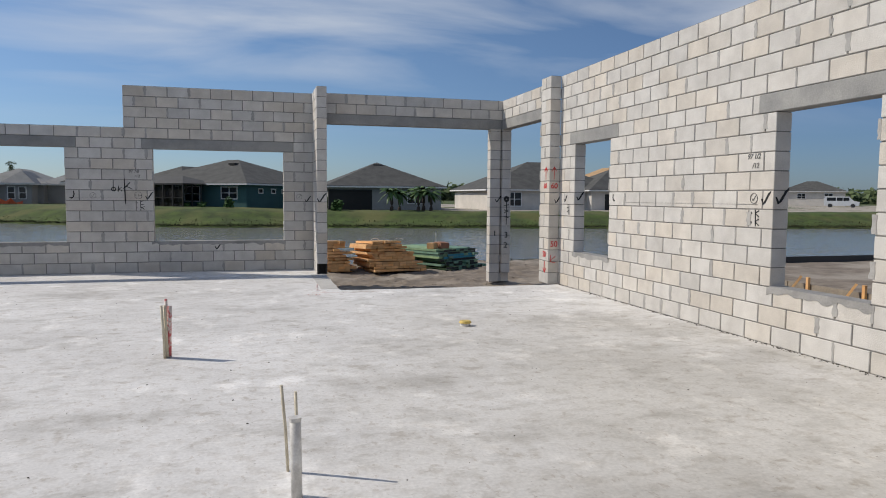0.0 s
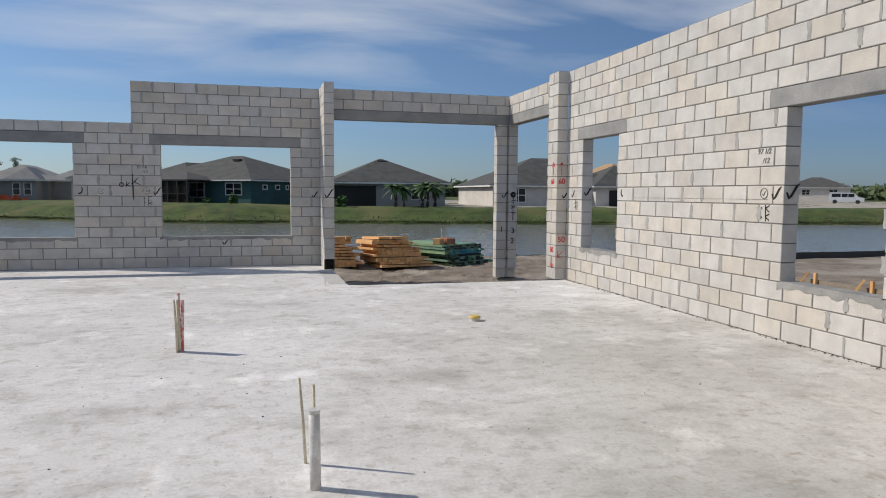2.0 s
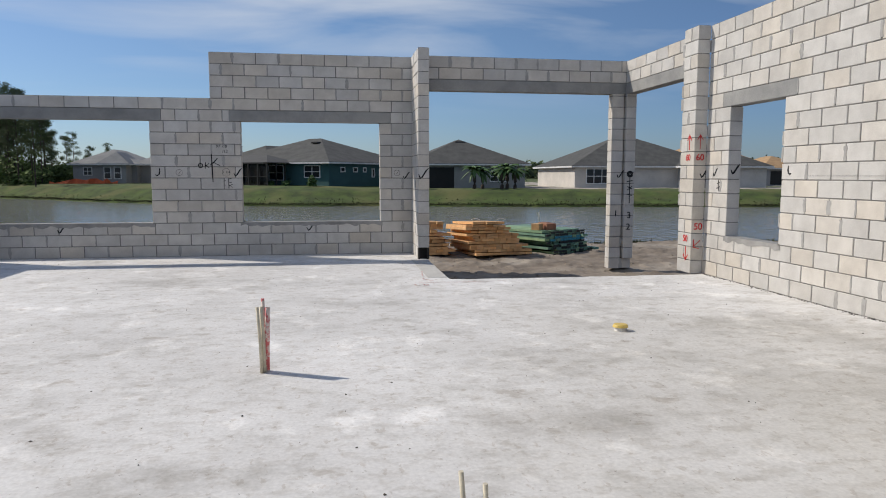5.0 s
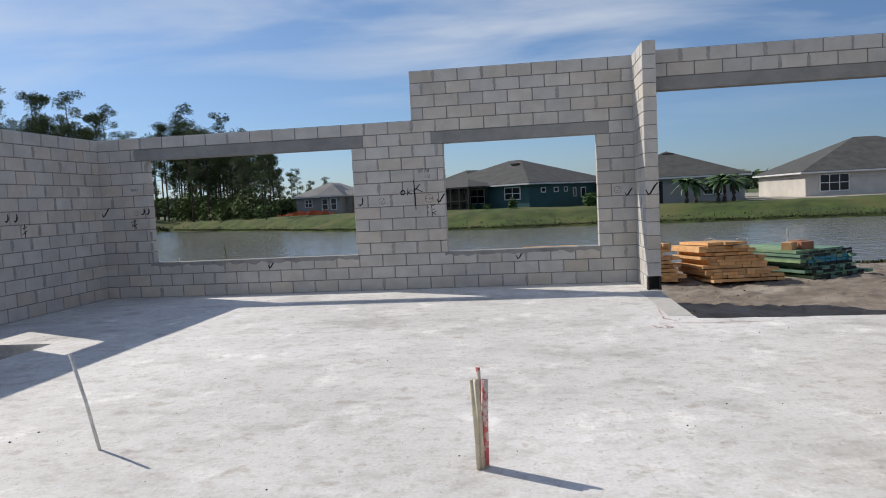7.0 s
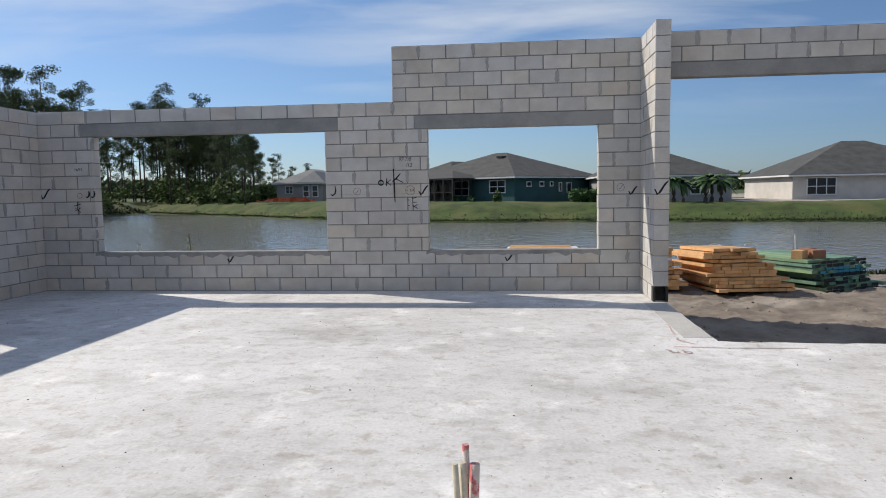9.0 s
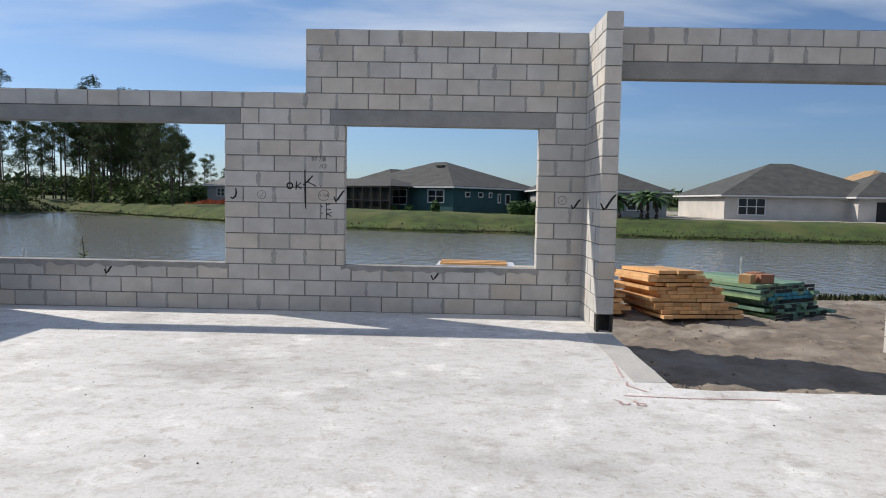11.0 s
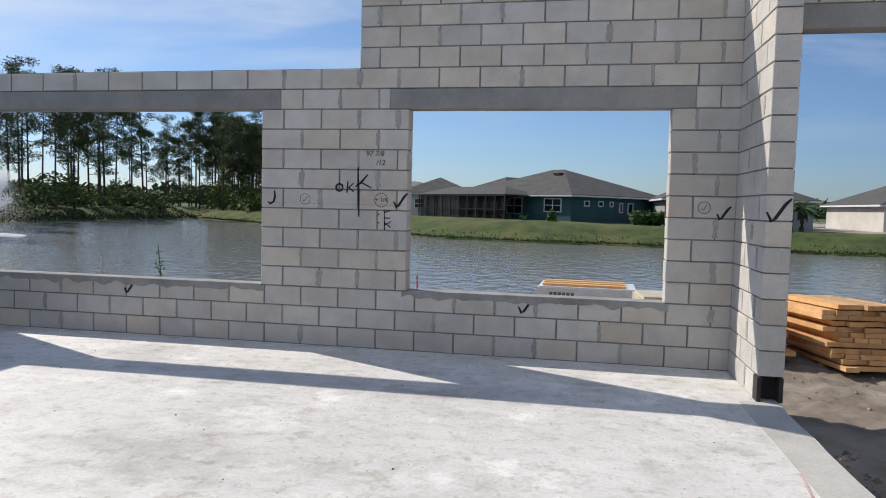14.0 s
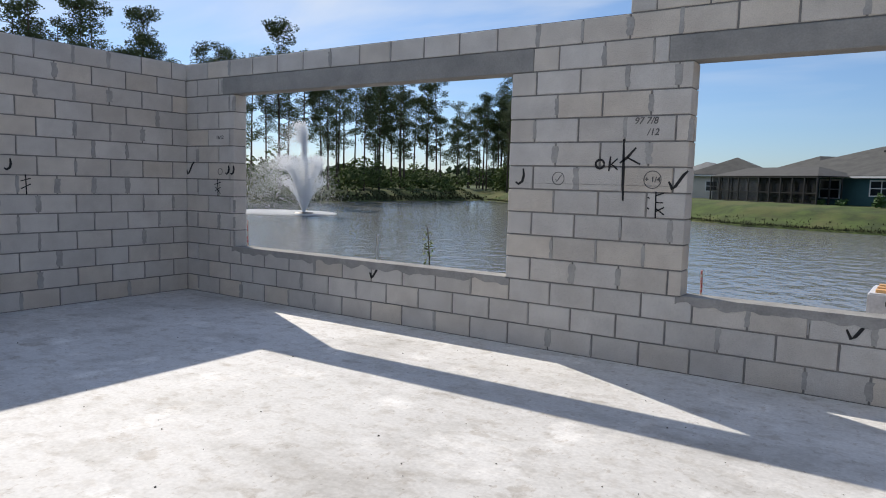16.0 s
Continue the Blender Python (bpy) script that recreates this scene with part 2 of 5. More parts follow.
def part(name, bm, mat, parent, label=""):
    ob = new(name, mesh_of(name, bm, mat))
    ob.parent = parent
    return tagged(ob, label)


def thing(name, bm, mat, label, category, group="", kind=""):
    return tagged(new(name, mesh_of(name, bm, mat)), label, category, group, kind)


def empty(name, m, label, category, group="", kind=""):
    ob = new(name)
    ob.matrix_world = m
    ob.empty_display_size = 0.1
    return tagged(ob, label, category, group, kind)


def smooth(ob):
    for p in ob.data.polygons:
        p.use_smooth = True
    return ob


def fbm(x, y, s=1.0, seed=0.0):
    return noise.fractal(Vector((x * s, y * s, seed)), 1.0, 2.0, 4)


# ---- block walls ----
C = 0.2032          # course height
L = 0.4064          # block module
T = 0.194           # wall thickness
_blocks = {}


def block_mesh(length, depth=T):
    key = (round(length, 2), depth)
    if key not in _blocks:
        bm = bmesh.new()
        a, d, h, c = key[0] / 2, depth / 2, (C - 0.0125) / 2, 0.005
        rings = []
        for y, s in ((-d, c), (-d + c, 0), (d - c, 0), (d, c)):
            rings.append([bm.verts.new((sx * (a - s), y, sz * (h - s))) for sx, sz in ((-1, -1), (1, -1), (1, 1), (-1, 1))])
        for p, q in zip(rings, rings[1:]):
            for k in range(4):
                bm.faces.new((p[k], p[(k + 1) % 4], q[(k + 1) % 4], q[k]))
        bm.faces.new(rings[0][::-1]); bm.faces.new(rings[-1])
        _blocks[key] = mesh_of("concrete_block", bm, M_BLOCK)
    return _blocks[key]


def block_wall(name, along, face, out, u0, u1, tops, holes=(), beams=(), phase=0.0, keep=None, label="", base=0.0, void=None, inset=0.010):
    """A wall of blocks in running bond. along: 'x' or 'y'; face: the inner face's place on the other axis, out: +1 or -1, the way the thickness goes.
    tops: (ua, ub, courses); holes: (ua, ub, first course, end course); beams: (ua, ub, course) where precast pieces take the blocks' place;
    keep: the stretch whose blocks are separate pieces."""
    core, rest = bmesh.new(), []
    mid = face + out * T / 2
    turn = 0 if along == "x" else 90
    put = []
    rnd = random.Random(name)
    for c in range(max(t[2] for t in tops)):
        spans = []
        for ua, ub, n in tops:
            if c < n:
                if spans and abs(spans[-1][1] - ua) < 1e-6:
                    spans[-1][1] = ub
                else:
                    spans.append([ua, ub])
        cuts = [(h[0], h[1]) for h in holes if h[2] <= c < h[3]] + [(b[0], b[1]) for b in beams if b[2] == c]
        for a, b in cuts:
            spans = [s for ua, ub in spans for s in ([ua, min(a, ub)], [max(b, ua), ub]) if s[1] - s[0] > 0.02]
        for ua, ub in spans:
            z0 = base + c * C
            lo, hi = face + out * inset, face + out * (T - inset)
            lo, hi = min(lo, hi), max(lo, hi)
            if along == "x":
                box_into(core, ua + 0.012, lo, z0, ub - 0.012, hi, z0 + C)
            else:
                box_into(core, lo, ua + 0.012, z0, hi, ub - 0.012, z0 + C)
            off = phase + (L / 2 if c % 2 else 0)
            k = math.ceil((ua - off) / L - 1e-6)
            joints = [ua]
            while off + k * L < ub - 1e-6:
                j = off + k * L
                if j - joints[-1] > 0.07 and ub - j > 0.07:
                    joints.append(j)
                k += 1
            joints.append(ub)
            for a, b in zip(joints, joints[1:]):
                e0, e1 = a + (0.001 if a == ua else 0.0065), b - (0.001 if b == ub else 0.0065)
                put.append(((e0 + e1) / 2, z0 + C / 2, e1 - e0, c))
    wall = thing(name, core, M_MORTAR, label, "wall", kind="structure")
    smear = bmesh.new()
    for u, z, ln, c in put:
        if rnd.random() < 0.42 and (not keep or keep[0] <= u <= keep[1]):
            e, w = u + ln / 2 + 0.006, rnd.uniform(0.009, 0.042)
            top, low = z + C * rnd.uniform(0.3, 0.5), z - C * rnd.uniform(0.3, 0.5)
            left, right = [], []
            for k in range(6):
                v = low + (top - low) * k / 5
                left.append((e - w * rnd.uniform(0.45, 1.0), v)); right.append((e + w * rnd.uniform(0.45, 1.0), v))
            d = face - out * 0.0035
            ring = left + right[::-1]
            vs = [smear.verts.new((a, d, v) if along == "x" else (d, a, v)) for a, v in ring]
            smear.faces.new(vs)
            vb = [smear.verts.new((a, d + out * 0.006, v) if along == "x" else (d + out * 0.006, a, v)) for a, v in ring]
            for k in range(len(ring)):
                smear.faces.new((vs[k], vs[(k + 1) % len(ring)], vb[(k + 1) % len(ring)], vb[k]))
    if smear.verts:
        tagged(part("mortar_smears", smear, M_SMEAR, wall), kind="stuff")
    else:
        smear.free()
    loose = None
    for u, z, ln, c in put:
        jit = rnd.uniform(-0.0015, 0.0015)
        p = (u, mid + jit, z) if along == "x" else (mid + jit, u, z)
        m = pose(*p, 0, rnd.uniform(-0.15, 0.15), turn)
        if keep and not keep[0] <= u <= keep[1]:
            loose = loose or bmesh.new()
            a, d, h = ln / 2, T / 2, (C - 0.010) / 2
            box_into(loose, -a, -d, -h, a, d, h, m)
        else:
            ob = new("concrete_block", block_mesh(ln))
            ob.parent = wall
            ob.matrix_world = m
    if loose:
        tagged(part("concrete_blocks", loose, M_BLOCK, wall), kind="stuff")
    for i, (a, b, c) in enumerate(beams):
        bm = bmesh.new()
        z0 = base + c * C
        is_sill = any(abs(h[2] - (c + 1)) < 0.1 and a < (h[0] + h[1]) / 2 < b for h in holes)
        d0, d1 = face - out * 0.004, face + out * (T + 0.004)
        d0, d1 = min(d0, d1), max(d0, d1)
        args = (a + 0.003, d0, z0 + 0.002, b - 0.003, d1, z0 + C - 0.004) if along == "x" else (d0, a + 0.003, z0 + 0.002, d1, b - 0.003, z0 + C - 0.004)
        box_into(bm, *args)
        bmesh.ops.bevel(bm, geom=list(bm.edges), offset=0.006, segments=1, affect="EDGES")
        part("sill" if is_sill else "lintel", bm, M_SILL if is_sill else M_LINTEL, wall, "grey concrete window sill" if is_sill else "grey precast concrete lintel")
    for a, b, c0, c1 in holes:
        if b - a < 0.5:
            continue
        z1, q = base + c0 * C, random.Random(a)
        prof = []
        n_ = int((b - a + 0.08) / 0.02)
        for k in range(n_ + 1):
            prof.append((a - 0.04 + (b - a + 0.08) * k / n_, z1 - 0.06 - 0.045 * noise.noise(Vector((k * 0.13, a * 7, 1))) - 0.008 * noise.noise(Vector((k * 0.5, a * 3, 5)))))
        bm = bmesh.new()
        f0, f1 = face - out * 0.005, face + out * (T + 0.005)
        put_v = lambda u, f, z: bm.verts.new((u, f, z) if along == "x" else (f, u, z))
        lowr = [put_v(u, f0, z) for u, z in prof]
        topr = [put_v(min(max(u, a + 0.002), b - 0.002) if 0 < k < n_ else u, f0, z1 + (0.008 if a < u < b else -0.004)) for k, (u, z) in enumerate(prof)]
        back = [put_v(u, f1, z1 + (0.008 if a < u < b else -0.004)) for u, z in prof]
        backl = [put_v(u, f1, z1 - 0.05) for u, z in prof]
        for k in range(n_):
            for p, r_ in ((lowr, topr), (topr, back), (back, backl)):
                bm.faces.new((p[k], p[k + 1], r_[k + 1], r_[k]))
        bmesh.ops.recalc_face_normals(bm, faces=bm.faces)
        part("sill", bm, M_SILL, wall, "grey mortar-smeared window sill")
    return wall


YF, XL, XR, YS = 13.9, -8.2, 5.155, -5.0
P1 = (1.125, 1.319)

block_wall("wall_north", "x", YF, 1, XL, P1[1], [(XL, -2.5, 14), (-2.5, P1[1], 18)],
           holes=[(-7.30, -3.555, 3, 12), (-1.985, 0.53, 3, 12)],
           beams=[(-7.50, -3.345, 12), (-2.18, 0.74, 12)], phase=-2.5 + L / 2,
           label="grey concrete block wall with two window openings")
block_wall("wall_west", "y", XL, -1, YS, YF + T, [(YS, YF + T, 14)],
           holes=[(10.45, 11.26, 4, 12)],
           beams=[(10.15, 11.56, 12)], phase=YF, keep=(7.0, 15),
           label="grey concrete block wall with a narrow window opening")
block_wall("wall_east", "y", XR, 1, YS, 10.46, [(YS, 10.46, 18)],
           holes=[(8.68, 9.87, 3, 12), (3.98, 5.22, 3, 12)],
           beams=[(8.46, 10.07, 12), (3.74, 5.48, 12)], phase=10.46, keep=(2.6, 11),
           label="sunlit concrete block wall with two window openings")
block_wall("wall_south", "x", YS, -1, XL, XR, [(XL, XR, 14)], keep=(50, 51), label="plain concrete block wall closing the room")


def pillar(name, along, face, out, u0, u1, base, n, phase, label, hole=None):
    return block_wall(name, along, face, out, u0, u1, [(u0, u1, n)], phase=phase, base=base, label=label, holes=hole or [])


# the short return wall at the lanai opening and its mate
pillar("wall_return", "y", P1[0], 1, 12.86, YF - 0.004, 0.0, 18, 12.86, "concrete block return wall beside the lanai opening", [(12.855, 12.99, 0, 1)])
pillar("wall_pier", "y", 4.955, 1, 10.455, 10.86, 0.0, 18, 10.455, "concrete block pier with red paint marks")
pillar("lanai_column", "x", 13.30, 1, 4.84, 5.075, -0.3, 17, 4.84, "concrete block corner column in the dirt")
pillar("lanai_column_leg", "y", 5.10, 1, 13.24, 13.50, -0.3, 17, 13.24, "concrete block corner column in the dirt", [(13.235, 13.33, 0, 1.0)])
# near-black lining paints the shade inside the grout opening at the pier's foot
bm = bmesh.new()
box_into(bm, P1[0] + 0.02, 12.98, 0.0, P1[1] - 0.02, 12.99, C)
box_into(bm, P1[0], 12.862, 0.0, P1[0] + 0.03, 12.98, C - 0.01)
box_into(bm, P1[1] - 0.03, 12.862, 0.0, P1[1], 12.98, C - 0.01)
thing("wall_return_recess", bm, M_RECESS_SHADE, "near-black lining as shade in the grout opening of the pier", "wall", kind="structure")

BZ = 2.985
block_wall("lanai_beam_north", "x", 13.30, 1, P1[1] + 0.004, 5.30, [(P1[1] + 0.004, 5.30, 3)], beams=[(P1[1] + 0.004, 5.30, 0)], phase=1.35, base=BZ,
           label="concrete block beam across the lanai opening")
block_wall("lanai_beam_east", "y", 5.10, 1, 10.865, 13.29, [(10.865, 13.29, 3)], beams=[(10.865, 13.29, 0)], phase=10.865, base=BZ,
           label="concrete block beam on the side of the lanai")

# ---- floor slab ----
SX, SY = 1.30, 10.42      # the slab's re-entrant corner at the lanai
rng = random.Random(5)
edge = [(XL - 0.2, YS - 0.2), (XR + 0.2, YS - 0.2), (XR + 0.2, 10.47)]
x = 4.95
while x > SX + 0.15:
    edge.append((x, SY + rng.uniform(-0.02, 0.02) - 0.05 * (x - 1.3) / 3.6)); x -= 0.16
y = SY + 0.05
while y < 12.85:
    edge.append((SX - 0.02 + rng.uniform(-0.008, 0.008), y)); y += 0.3
edge += [(SX, 12.9), (SX, YF + T), (XL - 0.2, YF + T), (XL - 0.2, 9.85), (-6.3, 9.85), (-6.3, 8.5), (XL - 0.2, 8.5)]
bm = bmesh.new()
top = [bm.verts.new((px, py, 0.0)) for px, py in edge]
bot = [bm.verts.new((px, py, -0.5)) for px, py in edge]
bm.faces.new(top); bm.faces.new(bot[::-1])
for i in range(len(edge)):
    j = (i + 1) % len(edge)
    bm.faces.new((top[j], top[i], bot[i], bot[j]))
bmesh.ops.recalc_face_normals(bm, faces=bm.faces)
floor = thing("floor", bm, M_SLAB, "pale grey concrete floor slab with white stains", "floor", kind="structure")
bm = bmesh.new()
box_into(bm, XL - 0.2, 8.5, -0.5, -6.3, 9.85, -0.14)
box_into(bm, XL - 0.2, 8.5, -0.14, XL, 9.85, 0.0)
thing("floor_recess", bm, M_EDGE, "lowered shower recess in the concrete slab", "floor", kind="structure")
# recessed door-track strip, laid slightly proud; its darker tone includes the recess's shade
bm = bmesh.new()
box_into(bm, 0.985, 10.62, -0.05, 1.275, 12.84, 0.004)
bmesh.ops.bevel(bm, geom=list(bm.edges), offset=0.003, segments=1, affect="EDGES")
thing("floor_strip", bm, M_STRIP, "recessed concrete strip along the slab edge, laid proud and darker", "floor", kind="structure")

# ---- ground, water, distance ----
WATER = -1.0
M_GRASS = material("grass", (0.075, 0.115, 0.02), (0.035, 0.052, 0.012), 0.8, 1.0, 1.0, 7, third=(0.11, 0.115, 0.035))
M_SAND = material("pale_sand", (0.42, 0.38, 0.32), (0.33, 0.29, 0.24), 0.5, 1.0, 0.5, 9)


def far_shore(x):
    """The y at which the lake's far bank meets the water."""
    if x < -10:
        return 58.5 + (-10 - x) * 0.86
    if x < 30:
        return 58.5 - (x + 10) * 0.19
    return 50.9 - (x - 30) * 0.10


def near_shore(x):
    return 21.5 + 1.2 * math.sin(x * 0.2) + (max(0, x - 12) * 0.12 if x > 12 else 0)


def height(x, y):
    fs, ns = far_shore(x) + 0.8 * fbm(x, 0, 0.12), near_shore(x) + 0.6 * fbm(x, 3, 0.2)
    west = -52 + 2.0 * fbm(5, y, 0.06) - x
    if (y > fs or west > 0) and y > 15:
        d = max(y - fs, west)
        return WATER + min(1.0, d * 0.25 + 0.12) + min(0.3 + 0.2 * min(1, max(0, (6 - x) / 8)), max(0, d - 2.5) * 0.13) + 0.05 * fbm(x, y, 0.6)
    if y > ns:
        return WATER - min(1.2, 0.12 + 0.3 * min(y - ns, fs - y, -west))
    d = ns - y
    z = -0.36 + 0.05 * fbm(x, y, 0.9)
    return min(z, WATER + 0.1 + d * 0.14)


def axis(a, b, near_a, near_b, fine, coarse):
    vals, v = [], a
    while v < b:
        vals.append(v)
        dist = max(0, near_a - v, v - near_b)
        v += min(coarse, fine + dist * 0.035)
    return vals + [b]


def sheet(name, x0, x1, y0, y1, mat, zf, fine, coarse, nx, ny, label, cat):
    xs, ys = axis(x0, x1, *nx, fine, coarse), axis(y0, y1, *ny, fine, coarse)
    verts = [(a, b, zf(a, b)) for b in ys for a in xs]
    w = len(xs)
    faces = [(j * w + i, j * w + i + 1, (j + 1) * w + i + 1, (j + 1) * w + i) for j in range(len(ys) - 1) for i in range(w - 1)]
    me = bpy.data.meshes.new(name)
    me.from_pydata(verts, [], faces)
    me.materials.append(mat)
    ob = smooth(new(name, me))
    return tagged(ob, label, cat, kind="structure")


ground = sheet("ground", -900, 900, -300, 1500, M_DIRT, height, 0.6, 60, (-40, 60), (8, 75), "sandy dirt and grass banks round a lake", "ground")
ground.data.materials.append(M_GRASS)
for p in ground.data.polygons:
    c = p.center
    if c.y > far_shore(c.x) - 2 or c.x > 130 or (c.x < -49 and c.y > 15) or (c.y > near_shore(c.x) - 1.6 and c.y < near_shore(c.x) + 3):
        p.material_index = 1

ground.data.materials.append(M_SAND)
for p in ground.data.polygons:
    c = p.center
    if c.y < 125 and c.x > 17 and c.y > far_shore(c.x) + (6.5 if c.x < 38 else 9) + 2.5 * fbm(c.x, c.y, 0.15) and fbm(c.x, c.y, 0.12, 4) > -0.25:
        p.material_index = 2

m = bpy.data.materials.new("lake_water")
m.use_nodes = True
n, l = m.node_tree.nodes, m.node_tree.links
b = n["Principled BSDF"]
b.inputs["Base Color"].default_value = (0.20, 0.205, 0.205, 1)
b.inputs["Roughness"].default_value, b.inputs["IOR"].default_value = 0.12, 1.33
geo = n.new("ShaderNodeNewGeometry")
mp = n.new("ShaderNodeMapping"); mp.inputs["Scale"].default_value = (1.6, 1.1, 1.0)
l.new(geo.outputs["Position"], mp.inputs["Vector"])
w1 = n.new("ShaderNodeTexNoise"); w1.inputs["Scale"].default_value, w1.inputs["Detail"].default_value = 1.1, 3.0
l.new(mp.outputs[0], w1.inputs["Vector"])
bp = n.new("ShaderNodeBump"); bp.inputs["Strength"].default_value, bp.inputs["Distance"].default_value = 0.5, 0.18
l.new(w1.outputs["Fac"], bp.inputs["Height"]); l.new(bp.outputs[0], b.inputs["Normal"])
M_WATER = m
bm = bmesh.new()
vs = [bm.verts.new(v) for v in ((-260, 8, WATER), (300, 8, WATER), (300, 260, WATER), (-260, 260, WATER))]
bm.faces.new(vs)
thing("water", bm, M_WATER, "calm greenish-brown lake water with soft ripples", "water", kind="structure")

# ---- houses ----
M_SHINGLE = material("grey_shingles", (0.098, 0.098, 0.092), (0.066, 0.066, 0.063), 1.2, 0.95, 0.4, 12)
M_SHINGLE_PALE = material("pale_shingles", (0.30, 0.30, 0.29), (0.24, 0.24, 0.235), 1.0, 0.95, 0.4, 12)
M_TEAL = material("teal_stucco", (0.045, 0.115, 0.12), (0.035, 0.095, 0.10), 0.8, 0.9, 0.2, 20)
M_GREY = material("grey_stucco", (0.33, 0.33, 0.325), (0.28, 0.28, 0.275), 0.8, 0.9, 0.2, 20)
M_WHITE = material("white_stucco", (0.62, 0.58, 0.53), (0.52, 0.49, 0.45), 0.8, 0.9, 0.2, 20)
M_TRIM = material("white_trim", (0.74, 0.74, 0.73), (0.66, 0.66, 0.65), 2, 0.6, 0.05, 20)
M_GLASS = material("window_glass", (0.02, 0.025, 0.03), None, 2, 0.06, 0.0, 20)
M_BRONZE = material("bronze_aluminium", (0.03, 0.028, 0.025), None, 4, 0.5, 0.05, 20)
M_PORCH_SHADE = material("lanai_shade", (0.018, 0.02, 0.02), (0.03, 0.03, 0.03), 0.4, 0.9, 0.0, 20)
M_SCREENROOF = material("screen_roof", (0.09, 0.09, 0.088), (0.07, 0.07, 0.068), 1.2, 0.9, 0.1, 12)
M_MESH = material("insect_screen", (0.02, 0.02, 0.02), None, 4, 0.9, 0.0, 20)
M_MESH.node_tree.nodes["Principled BSDF"].inputs["Alpha"].default_value = 0.55
M_RAWWOOD = material("raw_roof_wood", (0.46, 0.30, 0.16), (0.36, 0.23, 0.12), 1.5, 0.9, 0.2, 14)


def hip_into(bm, x0, y0, x1, y1, z, top, over=0.45, thick=0.16):
    """A hipped roof over a plan box, with eaves."""
    x0, y0, x1, y1 = x0 - over, y0 - over, x1 + over, y1 + over
    r = min(x1 - x0, y1 - y0) / 2
    if x1 - x0 >= y1 - y0:
        ridge = [(x0 + r, (y0 + y1) / 2), (x1 - r - 0.001, (y0 + y1) / 2)]
    else:
        ridge = [((x0 + x1) / 2, y0 + r), ((x0 + x1) / 2, y1 - r - 0.001)]
    lo = [bm.verts.new((*p, z - thick)) for p in ((x0, y0), (x1, y0), (x1, y1), (x0, y1))]
    hi = [bm.verts.new((*p, z)) for p in ((x0, y0), (x1, y0), (x1, y1), (x0, y1))]
    a, b = (bm.verts.new((*p, top)) for p in ridge)
    for i in range(4):
        bm.faces.new((lo[i], lo[(i + 1) % 4], hi[(i + 1) % 4], hi[i]))
    bm.faces.new(lo[::-1])
    if x1 - x0 >= y1 - y0:
        for f in ((hi[0], hi[1], b, a), (hi[1], hi[2], b), (hi[2], hi[3], a, b), (hi[3], hi[0], a)):
            bm.faces.new(f)
    else:
        for f in ((hi[0], hi[1], a), (hi[1], hi[2], b, a), (hi[2], hi[3], b), (hi[3], hi[0], a, b)):
            bm.faces.new(f)


def window_on(parent, x, y, z, w, h, face="y", mullions=2, rails=1):
    """A window on a house wall that faces -y or -x, with its frame and panes."""
    turn = pose(x, y, z, 0, 0, {"y": 0, "x": -90, "-x": 90}[face])
    fr, t = bmesh.new(), 0.09
    rings = [[fr.verts.new(turn @ Vector((sx * (w / 2 - e), d, e if sz < 0 else h - e))) for sx, sz in ((-1, -1), (1, -1), (1, 1), (-1, 1))] for e, d in ((0, 0.02), (0, -0.07), (t, -0.07), (t, 0.02))]
    for p, q in zip(rings, rings[1:] + rings[:1]):
        for k in range(4):
            fr.faces.new((p[k], p[(k + 1) % 4], q[(k + 1) % 4], q[k]))
    win = part("window", fr, M_TRIM, parent, "white framed window")
    for i in range(1, mullions):
        u = -w / 2 + i * w / mullions
        gb = bmesh.new(); box_into(gb, u - 0.035, -0.06, t, u + 0.035, 0.015, h - t, turn); part("glazing_bar", gb, M_TRIM, win)
    for i in range(1, rails + 1):
        v = i * h / (rails + 1)
        gb = bmesh.new(); box_into(gb, -w / 2 + t, -0.055, v - 0.03, w / 2 - t, 0.015, v + 0.03, turn); part("glazing_bar", gb, M_TRIM, win)
    pb = bmesh.new()
    box_into(pb, -w / 2 + 0.02, -0.03, 0.02, w / 2 - 0.02, 0.01, h - 0.02, turn)
    part("pane", pb, M_GLASS, win, "dark window glass")
    return win


def house(label, m, wings, wall_mat, roof_mat, eave, base=0.0):
    """wings: (x0, y0, x1, y1, ridge height above the eave) in the house's own plan, -y faces the lake."""
    ob = empty("house", m, label, "house", "houses round the lake")
    for x0, y0, x1, y1, top in wings:
        bm = bmesh.new()
        box_into(bm, x0, y0, base - 1.2, x1, y1, eave)
        part("wall", bm, wall_mat, ob)
        bm = bmesh.new()
        hip_into(bm, x0, y0, x1, y1, eave + 0.12, eave + top)
        r = part("roof", bm, roof_mat, ob, "hipped shingle roof")
        bm = bmesh.new()
        o = 0.47
        for a in ((x0 - o, y0 - o - 0.02, x1 + o, y0 - o + 0.01), (x0 - o - 0.02, y0 - o, x0 - o + 0.01, y1 + o), (x1 + o - 0.01, y0 - o, x1 + o + 0.02, y1 + o)):
            box_into(bm, a[0], a[1], eave - 0.06, a[2], a[3], eave + 0.08)
        part("fascia", bm, M_TRIM, r, "pale fascia board")
    return ob


# no opening is cut: a near-black box on the wall paints the porch's shade
def dark_opening(ob, x0, x1, y, z0, z1, mat=None, name="porch_opening"):
    bm = bmesh.new()
    box_into(bm, x0, y - 0.03, z0, x1, y + 0.5, z1)
    return part(name, bm, mat or M_PORCH_SHADE, ob, "near-black box painted as the shade of a porch opening")


